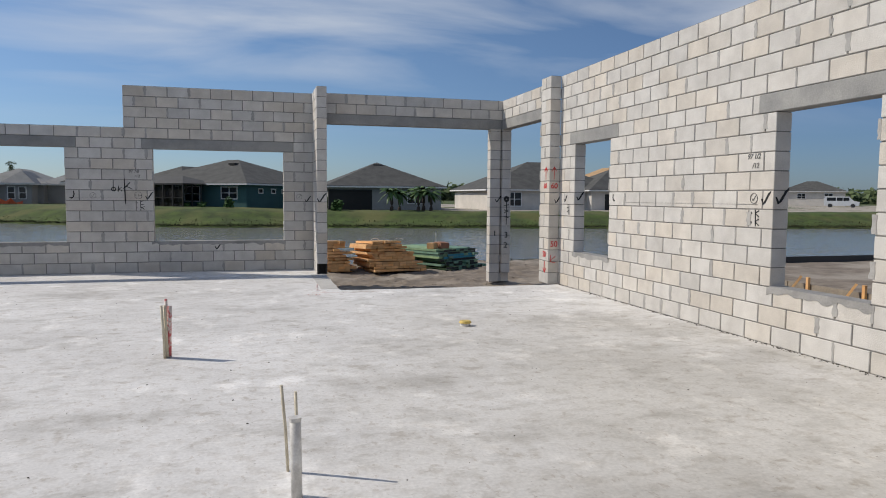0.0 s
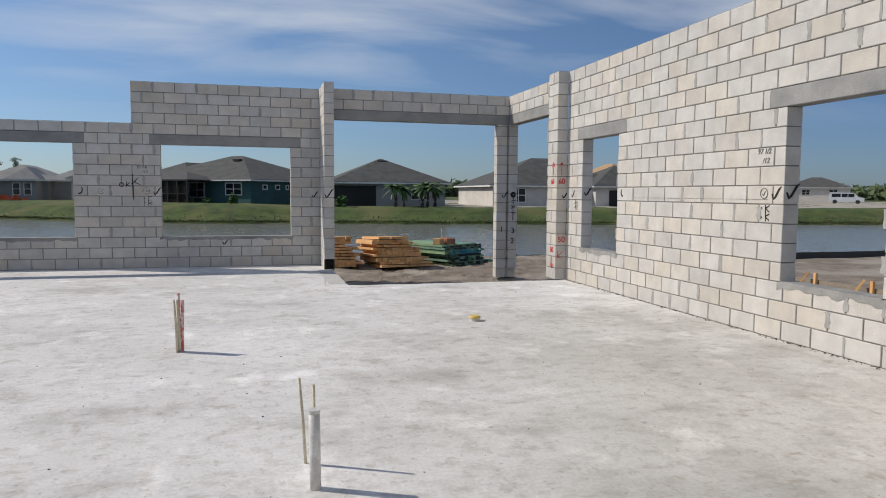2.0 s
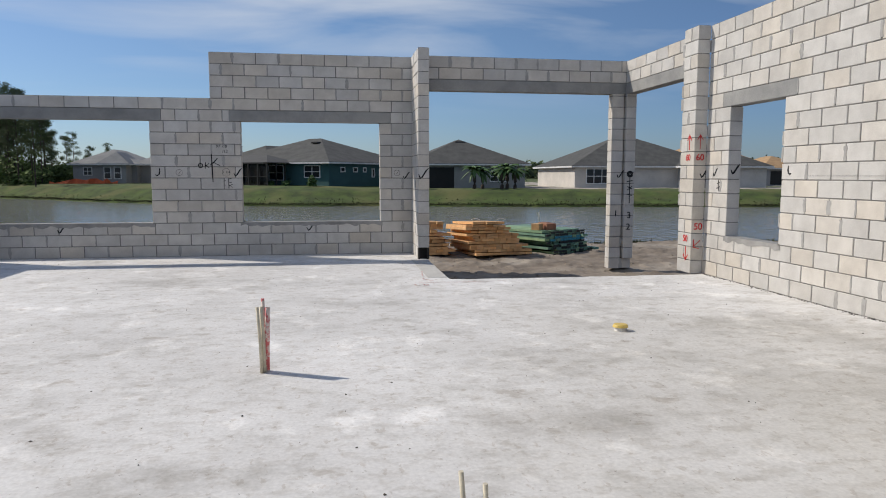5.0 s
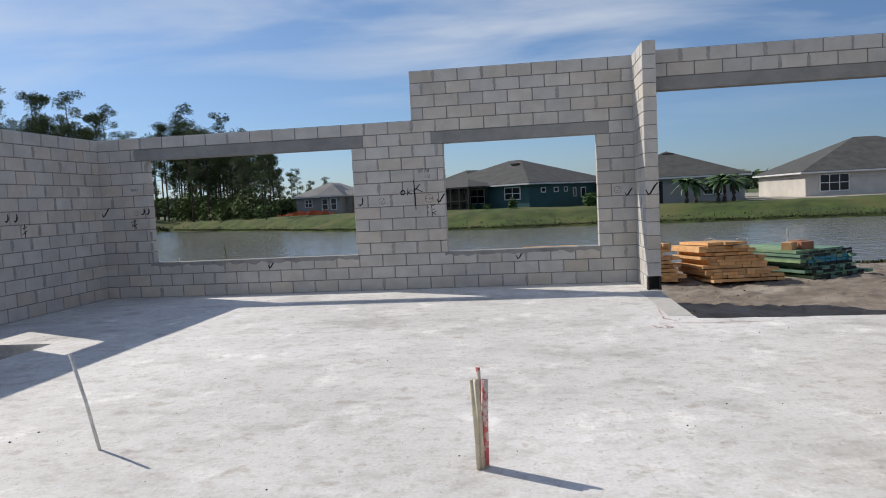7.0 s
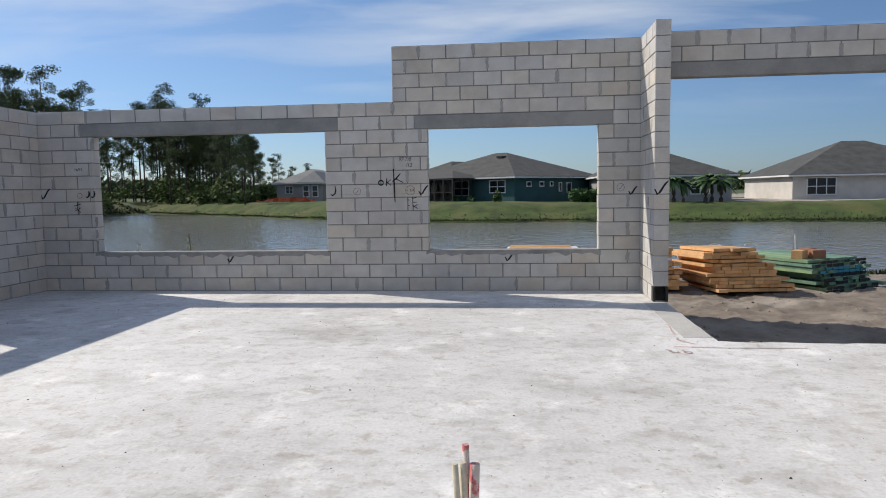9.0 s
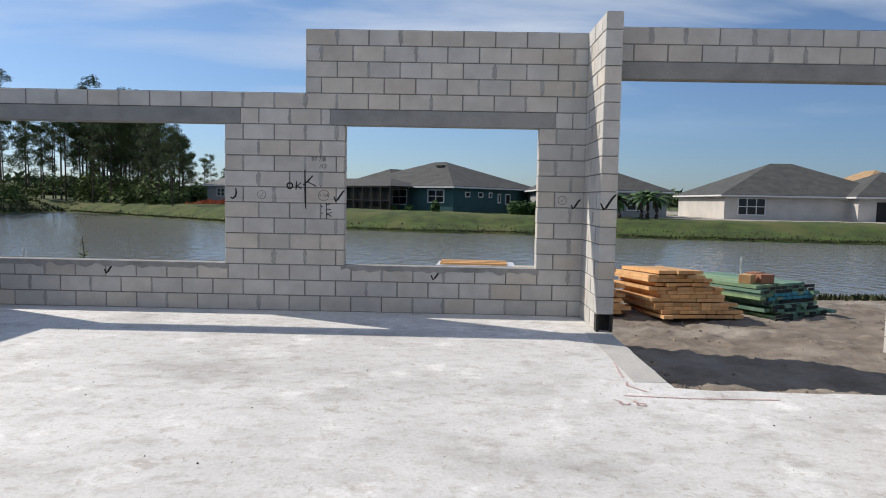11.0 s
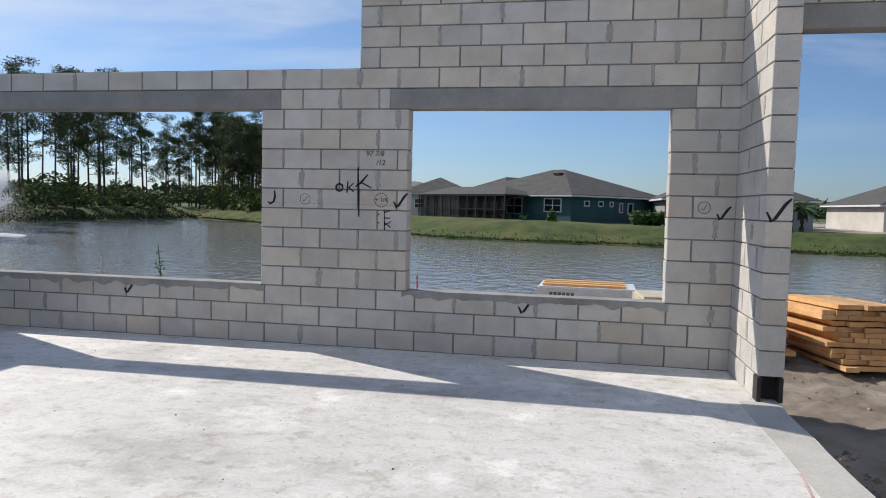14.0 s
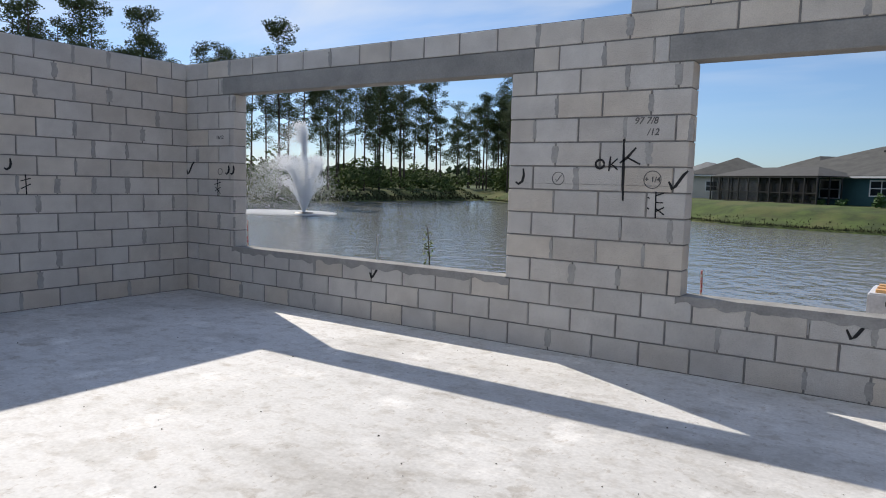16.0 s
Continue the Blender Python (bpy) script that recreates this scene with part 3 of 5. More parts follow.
# teal house with a screened lanai: its nearest corner is the origin, the lake side runs along -x
h2 = house("teal stucco house with a grey hipped roof and screened lanai", pose(-0.7, 66, 0.45, 0, 0, -40), [(-14.5, 0, 0, 13, 2.7), (-22, 5, -13, 17, 2.3)], M_TEAL, M_SHINGLE, 2.15)
window_on(h2, -2.0, 0, 0.75, 2.0, 1.2)
window_on(h2, -6.6, 0, 0.5, 2.0, 1.5)
dark_opening(h2, -10.5, -8.4, 0, 0.1, 1.9)
window_on(h2, -18, 5, 0.7, 1.4, 1.2)
for wy, wz, ww, wh in ((2.0, 1.3, 0.7, 0.5), (3.9, 1.3, 0.7, 0.5), (5.4, 1.3, 0.5, 0.5), (6.8, 0.8, 0.5, 0.9), (8.2, 0.7, 0.8, 1.0)):
    window_on(h2, 0, wy, wz, ww, wh, "-x", 1, 0)
cage = part("screen_enclosure", bmesh.new(), M_BRONZE, h2, "dark aluminium screen enclosure")
CX0, CX1, CY = -16.5, -4.4, -3.4
post = bmesh.new(); box_into(post, -0.05, -0.05, 0, 0.05, 0.05, 2.1)
post = mesh_of("post", post, M_BRONZE)
for i in range(11):
    o = new("post", post); o.parent = cage; o.location = (CX0 + i * (CX1 - CX0) / 10, CY, 0)
for i in range(1, 3):
    for px in (CX0, CX1):
        o = new("post", post); o.parent = cage; o.location = (px, CY * (1 - i / 3), 0)
for z in (0.05, 0.85, 2.05):
    bm = bmesh.new(); box_into(bm, CX0, CY - 0.04, z, CX1, CY + 0.04, z + 0.07); part("rail", bm, M_BRONZE, cage)
bm = bmesh.new()
hip_into(bm, CX0, CY, CX1, 1.0, 2.2, 2.95, 0.02, 0.04)
part("enclosure_roof", bm, M_SCREENROOF, h2)
bm = bmesh.new(); box_into(bm, CX0 - 0.2, CY - 0.2, -1.5, CX1 + 0.6, 0, 0.02)
part("patio", bm, M_WHITE, h2, "pale patio slab")
bm = bmesh.new(); box_into(bm, CX0 + 0.1, CY + 0.1, 0.02, CX1 - 0.1, CY + 0.12, 2.05)
part("screen_mesh", bm, M_MESH, cage, "dark insect screen mesh")
bm = bmesh.new(); box_into(bm, -6.2, 4.6, 4.25, -5.4, 5.2, 4.42); part("roof_vent", bm, M_BRONZE, h2)

# grey house behind the palms
h3 = house("grey stucco house with a grey hipped roof", pose(6.2, 64.5, 0.1), [(0.6, 0, 11.4, 13, 2.6)], M_GREY, M_SHINGLE, 2.35)
dark_opening(h3, 0.5, 4.6, 0, 0.0, 2.1)
window_on(h3, 8.8, 0, 0.75, 1.6, 1.0)
bm = bmesh.new()
box_into(bm, 5.5, 4.6, 4.45, 6.5, 5.2, 4.72)
part("roof_vent", bm, M_BRONZE, h3)

# white house
h4 = house("white stucco house with a grey hipped roof", pose(22.7, 65, 0.15, 0, 0, -1), [(0, 0, 15, 13.0, 3.2), (10.5, -1.5, 19, 7, 2.4)], M_WHITE, M_SHINGLE, 2.15)
window_on(h4, 2.3, -0.01, 0.5, 2.4, 1.5, mullions=3)
dark_opening(h4, 12.0, 15.0, -1.5, 0, 1.8)

h7 = house("white stucco house with a grey roof behind the lanai", pose(-19.5, 82, 0.5), [(0, 0, 7.5, 8, 2.0)], M_WHITE, M_SHINGLE, 2.3)
window_on(h7, 2.2, 0, 0.7, 1.2, 1.1)

# half-built house with bare roof trusses
h5 = house("half-built block house with a raw wooden roof", pose(39.2, 74, 0.4), [(0, 0, 8, 10, 2.4)], M_WHITE, M_RAWWOOD, 2.6)
window_on(h5, 3.0, 0, 0.9, 3.0, 1.6, mullions=2)
dark_opening(h5, 5.4, 7.4, 0, 0.1, 2.2)
h6 = house("small framed house with bare yellow trusses", pose(50.5, 77, 0.3), [(0, 0, 6.5, 8, 1.6)], M_GREY, M_RAWWOOD, 2.0)
dark_opening(h6, 1.0, 3.0, 0, 0.1, 1.7)

# pale house beyond the grass spit
h1 = house("pale grey house with a light roof", pose(-30, 87, 0.7), [(0, 0, 7, 12, 1.9), (3.8, -2.2, 6.4, 4, 1.5), (6.6, 1.5, 13, 12, 1.9)], M_GREY, M_SHINGLE_PALE, 1.95)
for wx in (4.4, 5.5):
    window_on(h1, wx, -2.2, 0.3, 0.8, 1.4, mullions=1)
window_on(h1, 1.6, 0, 0.7, 1.0, 1.0)

# pale houses far beyond the side window
for hx, hy in ((112, 118), (126, 104), (140, 92)):
    hh = house("distant pale house with a grey hipped roof", pose(hx, hy, 0.9, 0, 0, -42), [(-6, 0, 6, 10, 2.3)], M_WHITE, M_SHINGLE, 2.3)
    window_on(hh, -2, 0, 0.8, 1.6, 1.2)
    window_on(hh, 3, 0, 0.8, 1.6, 1.2)

# ---- trees, shrubs, palms ----
M_BARK = material("pine_bark", (0.11, 0.085, 0.065), (0.06, 0.048, 0.038), 1.5, 1.0, 0.6, 9)
M_NEEDLE = material("pine_needles", (0.105, 0.14, 0.055), (0.06, 0.085, 0.032), 0.4, 0.9, 0.0, 3, spread=0.3)
M_SHRUB = material("shrub_leaves", (0.16, 0.21, 0.06), (0.07, 0.11, 0.03), 0.5, 0.9, 0.0, 3, spread=0.35)
M_HEDGE = material("hedge_leaves", (0.055, 0.13, 0.022), (0.035, 0.085, 0.016), 1.5, 0.8, 0.0, 5, spread=0.3)
M_PALM = material("palm_fronds", (0.075, 0.14, 0.035), (0.045, 0.09, 0.025), 1.5, 0.6, 0.0, 5, spread=0.25)
M_STRAW = material("bank_grass", (0.065, 0.075, 0.025), (0.035, 0.035, 0.016), 0.6, 1.0, 0.0, 5, spread=0.4)


def leaves_into(verts, faces, centre, radii, count, size, rnd):
    """Small leaf blades scattered through an uneven ellipsoid."""
    for _ in range(count):
        while True:
            p = Vector((rnd.uniform(-1, 1), rnd.uniform(-1, 1), rnd.uniform(-1, 1)))
            if p.length < 1:
                break
        p = Vector((p.x * radii[0], p.y * radii[1], p.z * radii[2])) + Vector(centre)
        s = size * rnd.uniform(0.5, 1.3)
        a = Vector((rnd.uniform(-1, 1), rnd.uniform(-1, 1), rnd.uniform(-0.7, 0.7))).normalized() * s
        b = a.orthogonal().normalized() * s * rnd.uniform(0.35, 0.6)
        k = len(verts)
        verts += [p - a, p + b, p + a, p - b]
        faces.append((k, k + 1, k + 2, k + 3))


def leaf_mesh(name, verts, faces, mat):
    me = bpy.data.meshes.new(name)
    me.from_pydata([tuple(v) for v in verts], [], faces)
    me.materials.append(mat)
    return me


def pine(seed):
    rnd = random.Random(seed)
    h = rnd.uniform(20, 26)
    lean = rnd.uniform(-0.7, 0.7), rnd.uniform(-0.7, 0.7)
    spot = lambda f: Vector((lean[0] * f * f, lean[1] * f, h * f))
    bm = bmesh.new()
    tube_into(bm, [spot(i / 7) for i in range(8)], 0.24, 7, taper=0.05)
    verts, faces = [], []
    first = rnd.uniform(0.30, 0.55)
    for i in range(rnd.randint(17, 24)):
        f = first + (1 - first) * (i / 18) ** 0.85
        f = min(f, 0.985)
        a, out = rnd.uniform(0, 6.28), rnd.uniform(1.2, 3.6) * (1.15 - 0.6 * (f - first) / (1 - first))
        s = spot(f)
        e = s + Vector((math.cos(a) * out, math.sin(a) * out, out * rnd.uniform(0.05, 0.5)))
        tube_into(bm, [s, s.lerp(e, 0.5) + Vector((0, 0, -0.12)), e], 0.07, 4, cap=False, taper=0.02)
        for k in range(rnd.randint(2, 3)):
            c = s.lerp(e, rnd.uniform(0.6, 1.1)) + Vector((rnd.uniform(-0.6, 0.6), rnd.uniform(-0.6, 0.6), rnd.uniform(0, 0.7)))
            leaves_into(verts, faces, c, (rnd.uniform(0.8, 1.5), rnd.uniform(0.8, 1.5), rnd.uniform(0.6, 1.15)), 85, 0.18, rnd)
    leaves_into(verts, faces, spot(1.0), (1.0, 1.0, 0.9), 120, 0.19, rnd)
    ob = empty("pine_tree", pose(0, 0, -50), "tall dark pine tree with a bare trunk", "tree", "pines along the lake bank")
    part("trunk", bm, M_BARK, ob)
    crown = new("crown", leaf_mesh("crown", verts, faces, M_NEEDLE)); crown.parent = ob
    return ob


pines = [pine(s) for s in range(7)]
rnd = random.Random(77)
spots = []
for i in range(52):
    y = 20 + i * 1.45
    spots.append((-56 - rnd.uniform(0, 9), y + rnd.uniform(-1, 1), rnd.uniform(0.55, 0.68)))
for i in range(46):
    x = -58 + i * 0.58
    spots.append((x, far_shore(x) + 5 + rnd.uniform(-1, 9), rnd.uniform(0.60, 0.78) * (1.0 - 0.018 * (x + 58))))
for i in range(26):
    x = -72 + i * 1.5
    spots.append((x, 108 + rnd.uniform(-4, 8), rnd.uniform(0.5, 0.66) * (1.0 - 0.013 * (x + 72))))
for i, (x, y, s) in enumerate(spots):
    m = pose(x, y, -0.15, 0, 0, rnd.uniform(0, 360)) @ Matrix.Scale(s, 4)
    if i < len(pines):
        pines[i].matrix_world = m
    else:
        o = copy_thing(pines[i % 7], pose(x, y, -0.15, 0, 0, rnd.uniform(0, 360)))
        o.scale = (s, s, s)

# undergrowth below the pines and woods on the skyline
verts, faces = [], []
for i in range(420):
    if i < 240:
        y = rnd.uniform(18, 100); x = -55 - rnd.uniform(0, 14)
    else:
        x = rnd.uniform(-58, -32); y = far_shore(x) + 5 + rnd.uniform(0, 12)
    r = rnd.uniform(0.7, 1.8)
    leaves_into(verts, faces, (x, y, -0.2 + r * rnd.uniform(0.3, 2.2)), (r, r, r * 0.9), 110, 0.27, rnd)
tagged(new("undergrowth", leaf_mesh("undergrowth", verts, faces, M_SHRUB)), "dense green undergrowth below the pines", "undergrowth", kind="stuff")
verts, faces = [], []
for i in range(1500):
    a = radians(rnd.uniform(-42, 78))
    d = rnd.uniform(250, 300)
    r = rnd.uniform(2.5, 4.5)
    leaves_into(verts, faces, (d * math.sin(a), d * math.cos(a), rnd.uniform(0.3, 1.0) * 5.5 * (0.7 + 0.5 * fbm(a * 40, 1, 0.3))), (r * 1.3, r, r * 0.7), 26, 1.5, rnd)
tagged(new("far_woods", leaf_mesh("far_woods", verts, faces, M_NEEDLE)), "dark line of woods on the skyline", "woods", kind="stuff")

# rough grass along the water's edge
verts, faces = [], []
for i in range(16000):
    if i < 9000:
        x = rnd.uniform(-50, 60)
        y = far_shore(x) + 0.8 * fbm(x, 0, 0.12) + abs(rnd.gauss(0, 0.22)) + (rnd.random() < 0.15) * rnd.uniform(0, 1.6)
        s = 0.09
    elif i < 11500:
        y = rnd.uniform(18, 95); x = -52 + 2.0 * fbm(5, y, 0.06) - abs(rnd.gauss(0, 1.6)); s = 0.22
    else:
        x = rnd.uniform(4, 26); y = near_shore(x) + 0.6 * fbm(x, 3, 0.2) - abs(rnd.gauss(0, 0.8)); s = 0.12
    z = height(x, y)
    if z < WATER:
        z = WATER - 0.03
    a, hgt = rnd.uniform(0, 6.28), s * rnd.uniform(0.5, 1.7)
    k = len(verts)
    w = s * 0.5
    verts += [(x - w * math.cos(a), y - w * math.sin(a), z), (x + w * math.cos(a), y + w * math.sin(a), z), (x + rnd.uniform(-0.4, 0.4) * s, y, z + hgt)]
    faces.append((k, k + 1, k + 2))
tagged(new("bank_grass", leaf_mesh("bank_grass", verts, faces, M_STRAW)), "rough grass along the lake's edge", "grass", kind="stuff")


def shrub(x, y, rx, ry, rz, label, count, size, mat=None, name="shrub"):
    r = random.Random(int(x * 31 + y * 7))
    v, f = [], []
    for _ in range(14):
        leaves_into(v, f, (r.uniform(-0.6, 0.6) * rx, r.uniform(-0.6, 0.6) * ry, rz * r.uniform(0.35, 1.35)), (rx * 0.5, ry * 0.5, rz * 0.5), count // 14, size, r)
    ob = tagged(new(name, leaf_mesh(name, v, f, mat or M_HEDGE)), label, "shrub")
    ob.location = (x, y, height(x, y) - 0.05)
    return ob


shrub(7.0, 60.5, 0.55, 0.55, 0.6, "round clipped green shrub on the lawn", 420, 0.16)
for i in range(4):
    shrub(4.6 + i * 0.75, 65.0 + i * 0.3, 0.7, 0.7, 0.75, "bright green hedge shrub beside the teal house", 420, 0.17)
shrub(-2.2, 63.2, 0.45, 0.45, 0.6, "small dark green conical shrub on the lawn", 300, 0.13)
for x, y in ((-4.6, 65.6), (-6.2, 67.0), (-8.0, 68.6), (-9.6, 69.8)):
    shrub(x, y, 0.5, 0.5, 0.3, "low flowering shrub beside the patio", 220, 0.13)


def palm(x, y, h, seed):
    r = random.Random(seed)
    ob = empty("palm_tree", pose(x, y, height(x, y) - 0.05), "short palm tree with green fan fronds", "tree", "palms on the lawn")
    bm = bmesh.new()
    tube_into(bm, [(0.04 * math.sin(i), 0, h * i / 5) for i in range(6)], 0.17, 8, taper=0.12)
    part("trunk", bm, M_BARK, ob)
    v, f = [], []
    for k in range(20):
        a, up = r.uniform(0, 6.28), r.uniform(-0.25, 1.0)
        ln = r.uniform(1.0, 1.5)
        prev = None
        for i in range(7):
            q = i / 6
            rad = ln * q
            z = h + up * rad * 0.9 - 0.55 * rad * rad
            w = 0.17 * math.sin(math.pi * min(1, q * 0.85 + 0.12))
            c = Vector((math.cos(a) * rad, math.sin(a) * rad, z)); sd = Vector((-math.sin(a), math.cos(a), 0)) * w
            k0 = len(v); v += [c - sd - Vector((0, 0, w * 0.5)), c, c + sd - Vector((0, 0, w * 0.5))]
            if prev is not None:
                f += [(prev, prev + 1, k0 + 1, k0), (prev + 1, prev + 2, k0 + 2, k0 + 1)]
            prev = k0
    c = new("crown", leaf_mesh("crown", v, f, M_PALM)); c.parent = ob
    return ob


for i, (x, y, h) in enumerate(((11.8, 60, 1.75), (12.6, 60.4, 1.6), (14.2, 59.8, 1.7), (14.8, 60.3, 1.95), (15.4, 59.9, 1.7))):
    palm(x, y, h, i)

# ---- fountain ----
M_SPRAY = material("water_spray", (0.92, 0.94, 0.95), (0.86, 0.89, 0.91), 2, 0.5, 0.0, 20)
n, l = M_SPRAY.node_tree.nodes, M_SPRAY.node_tree.links
di, tl, tp = n.new("ShaderNodeBsdfDiffuse"), n.new("ShaderNodeBsdfTranslucent"), n.new("ShaderNodeBsdfTransparent")
di.inputs[0].default_value = tl.inputs[0].default_value = (0.95, 0.96, 0.97, 1)
m1, m2 = n.new("ShaderNodeMixShader"), n.new("ShaderNodeMixShader")
m1.inputs[0].default_value, m2.inputs[0].default_value = 0.6, 0.7
l.new(di.outputs[0], m1.inputs[1]); l.new(tl.outputs[0], m1.inputs[2])
l.new(tp.outputs[0], m2.inputs[1]); l.new(m1.outputs[0], m2.inputs[2])
l.new(m2.outputs[0], n["Material Output"].inputs["Surface"])
fx, fy = -34.5, 42.0
fountain = empty("fountain", pose(fx, fy, WATER), "white water fountain spraying from a dark float", "fountain")
bm = bmesh.new(); tube_into(bm, [(0, 0, 0), (0, 0, 0.12), (0, 0, 0.2)], 0.9, 20, taper=0.6)
part("float", bm, M_BRONZE, fountain)
verts, faces = [], []
r = random.Random(9)
for i in range(90000):
    kind = r.random()
    ang = r.uniform(0, 6.28)
    if kind < 0.30:
        sp, up = abs(r.gauss(0, 0.16)), r.uniform(9.9, 11.2)
    elif kind < 0.88:
        ang = r.randint(0, 9) * 0.628 + r.gauss(0, 0.06)
        sp, up = r.uniform(1.5, 2.0), r.uniform(7.8, 8.9)
    else:
        ang = r.randint(0, 9) * 0.628 + 0.3 + r.gauss(0, 0.08)
        sp, up = r.uniform(2.1, 2.8), r.uniform(6.2, 7.2)
    top = up / 9.8
    tt = top * (1 - math.sqrt(1 - 0.99 * r.random())) if r.random() < 0.58 else r.uniform(0.85 * top, 2.05 * top)
    z = up * tt - 4.9 * tt * tt
    if z < 0:
        continue
    late = max(0.0, tt - top * 0.8)
    drift = 2.2 * late * r.uniform(0.3, 1.5)
    p = Vector((math.cos(ang) * sp * tt - drift, math.sin(ang) * sp * tt - drift * 0.4, z + 0.15))
    wob = 0.02 + 0.05 * tt + 0.5 * late
    p += Vector((r.gauss(0, wob), r.gauss(0, wob), r.gauss(0, 0.06 + 0.2 * late)))
    s = r.uniform(0.012, 0.036) * (0.45 if tt > top else 1.0)
    k = len(verts)
    verts += [p + Vector((-s, 0, -s)), p + Vector((s, 0.3 * s, -s)), p + Vector((0, 0, 1.6 * s)), p + Vector((0, -s, 0))]
    faces += [(k, k + 1, k + 2), (k, k + 3, k + 2), (k + 1, k + 3, k + 2)]
for i in range(6500):
    rr, a = 3.3 * math.sqrt(r.random()), r.uniform(0, 6.28)
    p = Vector((rr * 1.25 * math.cos(a) - 2.0, rr * math.sin(a), r.uniform(0.02, 0.12)))
    s = r.uniform(0.05, 0.16)
    k = len(verts)
    verts += [p + Vector((-s, -s, 0)), p + Vector((s, -s, 0)), p + Vector((0, s, 0.03))]
    faces.append((k, k + 1, k + 2))
fountain.scale = (0.95, 0.95, 0.95)
sp = new("spray", leaf_mesh("spray", verts, faces, M_SPRAY)); sp.parent = fountain
tagged(sp, "white water spray", kind="stuff")

# ---- lumber by the lanai ----
M_PINE = material("fresh_lumber", (0.68, 0.42, 0.20), (0.54, 0.30, 0.13), 5, 0.75, 0.3, 40, spread=0.2, tint=(1.08, 1.0, 0.86))
M_GREENW = material("treated_lumber", (0.20, 0.33, 0.24), (0.13, 0.24, 0.17), 5, 0.8, 0.3, 40, spread=0.22, tint=(1.5, 1.25, 0.9))
M_DARKEND = material("dark_board_ends", (0.03, 0.035, 0.033), None, 6, 0.9, 0.2, 40)
M_BLUE = material("blue_end_paint", (0.05, 0.28, 0.38), None, 6, 0.7, 0.1, 40)
M_STRAP = material("white_strap", (0.75, 0.75, 0.73), None, 6, 0.5, 0.1, 40)
M_RUST = material("reddish_block", (0.36, 0.17, 0.10), (0.28, 0.13, 0.08), 6, 0.9, 0.3, 40)
_boards = {}


def board_mesh(w, h, ln, mat):
    key = (round(w, 3), round(h, 3), round(ln, 2), mat.name)
    if key not in _boards:
        bm = bmesh.new()
        box_into(bm, 0, 0, 0, w - 0.004, ln, h - 0.002)
        _boards[key] = mesh_of("board", bm, mat)
    return _boards[key]


def stack(name, m, rows, label, mat, seed, bw=0.165, bh=0.06, ln=2.6):
    """rows: (first x, boards across, layers, forward offset) from the ground up."""
    r = random.Random(seed)
    ob = empty(name, m, label, "lumber", "lumber stacks")
    z = 0.09
    for y in (0.35, ln - 0.5):
        bm = bmesh.new()
        box_into(bm, rows[0][0], y, -0.2, rows[0][0] + rows[0][1] * bw, y + 0.09, 0.088)
        part("bearer", bm, mat, ob)
    for x0, n, layers, fwd in rows:
        for k in range(layers):
            o = r.uniform(-0.03, 0.03) + fwd
            side = r.uniform(-0.015, 0.02)
            if r.random() < 0.45:
                z += 0.014
            for i in range(n):
                if i in (0, n - 1) and r.random() < 0.3:
                    continue
                b = new("board", board_mesh(bw, bh, ln, mat)); b.parent = ob
                b.location = (x0 + side + i * bw + r.uniform(-0.005, 0.005), o + r.uniform(-0.03, 0.03) + (-0.10 if r.random() < 0.06 else 0), z)
            z += bh
    return ob, z


GZ = -0.40
_, zt = stack("lumber_stack", pose(2.60, 15.8, GZ, -3, 0, 5), [(0.10, 9, 2, -0.14), (0.04, 9, 2, -0.10), (0.0, 8, 2, -0.05), (-0.03, 8, 2, 0.0), (-0.05, 7, 4, 0.03)], "stack of fresh orange-brown lumber on the dirt", M_PINE, 3, 0.15, 0.056, 1.8)
for i, (px, tilt) in enumerate(((2.85, 0), (3.45, 20))):
    bm = bmesh.new()
    tube_into(bm, [(px + 0.10 * math.cos(a), 16.25 + 0.03 * math.sin(a), GZ + zt + 0.01 + 0.035 * math.sin(a)) for a in (0.3 * k for k in range(11))], 0.006, 5)
    thing("strap", bm, M_STRAP, "loose white strapping loop on lumber", "strap")
stack("lumber_stack", pose(1.50, 16.0, GZ, -3, 0, 3), [(0.1, 5, 4, 0.0), (0.02, 5, 3, 0.05), (0.0, 4, 4, 0.1)], "smaller stack of fresh orange-brown lumber", M_PINE, 4, 0.15, 0.06, 1.5)
gs, zg = stack("treated_lumber_stack", pose(4.42, 16.2, GZ - 0.04, 0, 0, 30), [(0.2, 9, 2, -0.3), (0.1, 9, 2, -0.15), (0, 9, 3, -0.08), (0.0, 9, 2, 0.0)], "stack of greenish treated lumber with dark ends", M_GREENW, 5, 0.15, 0.056, 1.8)
r = random.Random(12)
# thin near-black caps on most front board ends, blue in two layers
for k in range(9):
    z = 0.09 + k * 0.06
    fwd = -0.3 if k < 2 else -0.15 if k < 4 else -0.06
    for i in range(9):
        if r.random() < 0.25:
            continue
        bm = bmesh.new()
        box_into(bm, i * 0.15 + 0.004, fwd - 0.075, z + 0.003, i * 0.15 + 0.14, fwd - 0.052, z + 0.05)
        part("board_end", bm, M_BLUE if k in (5, 6) else M_DARKEND, gs)
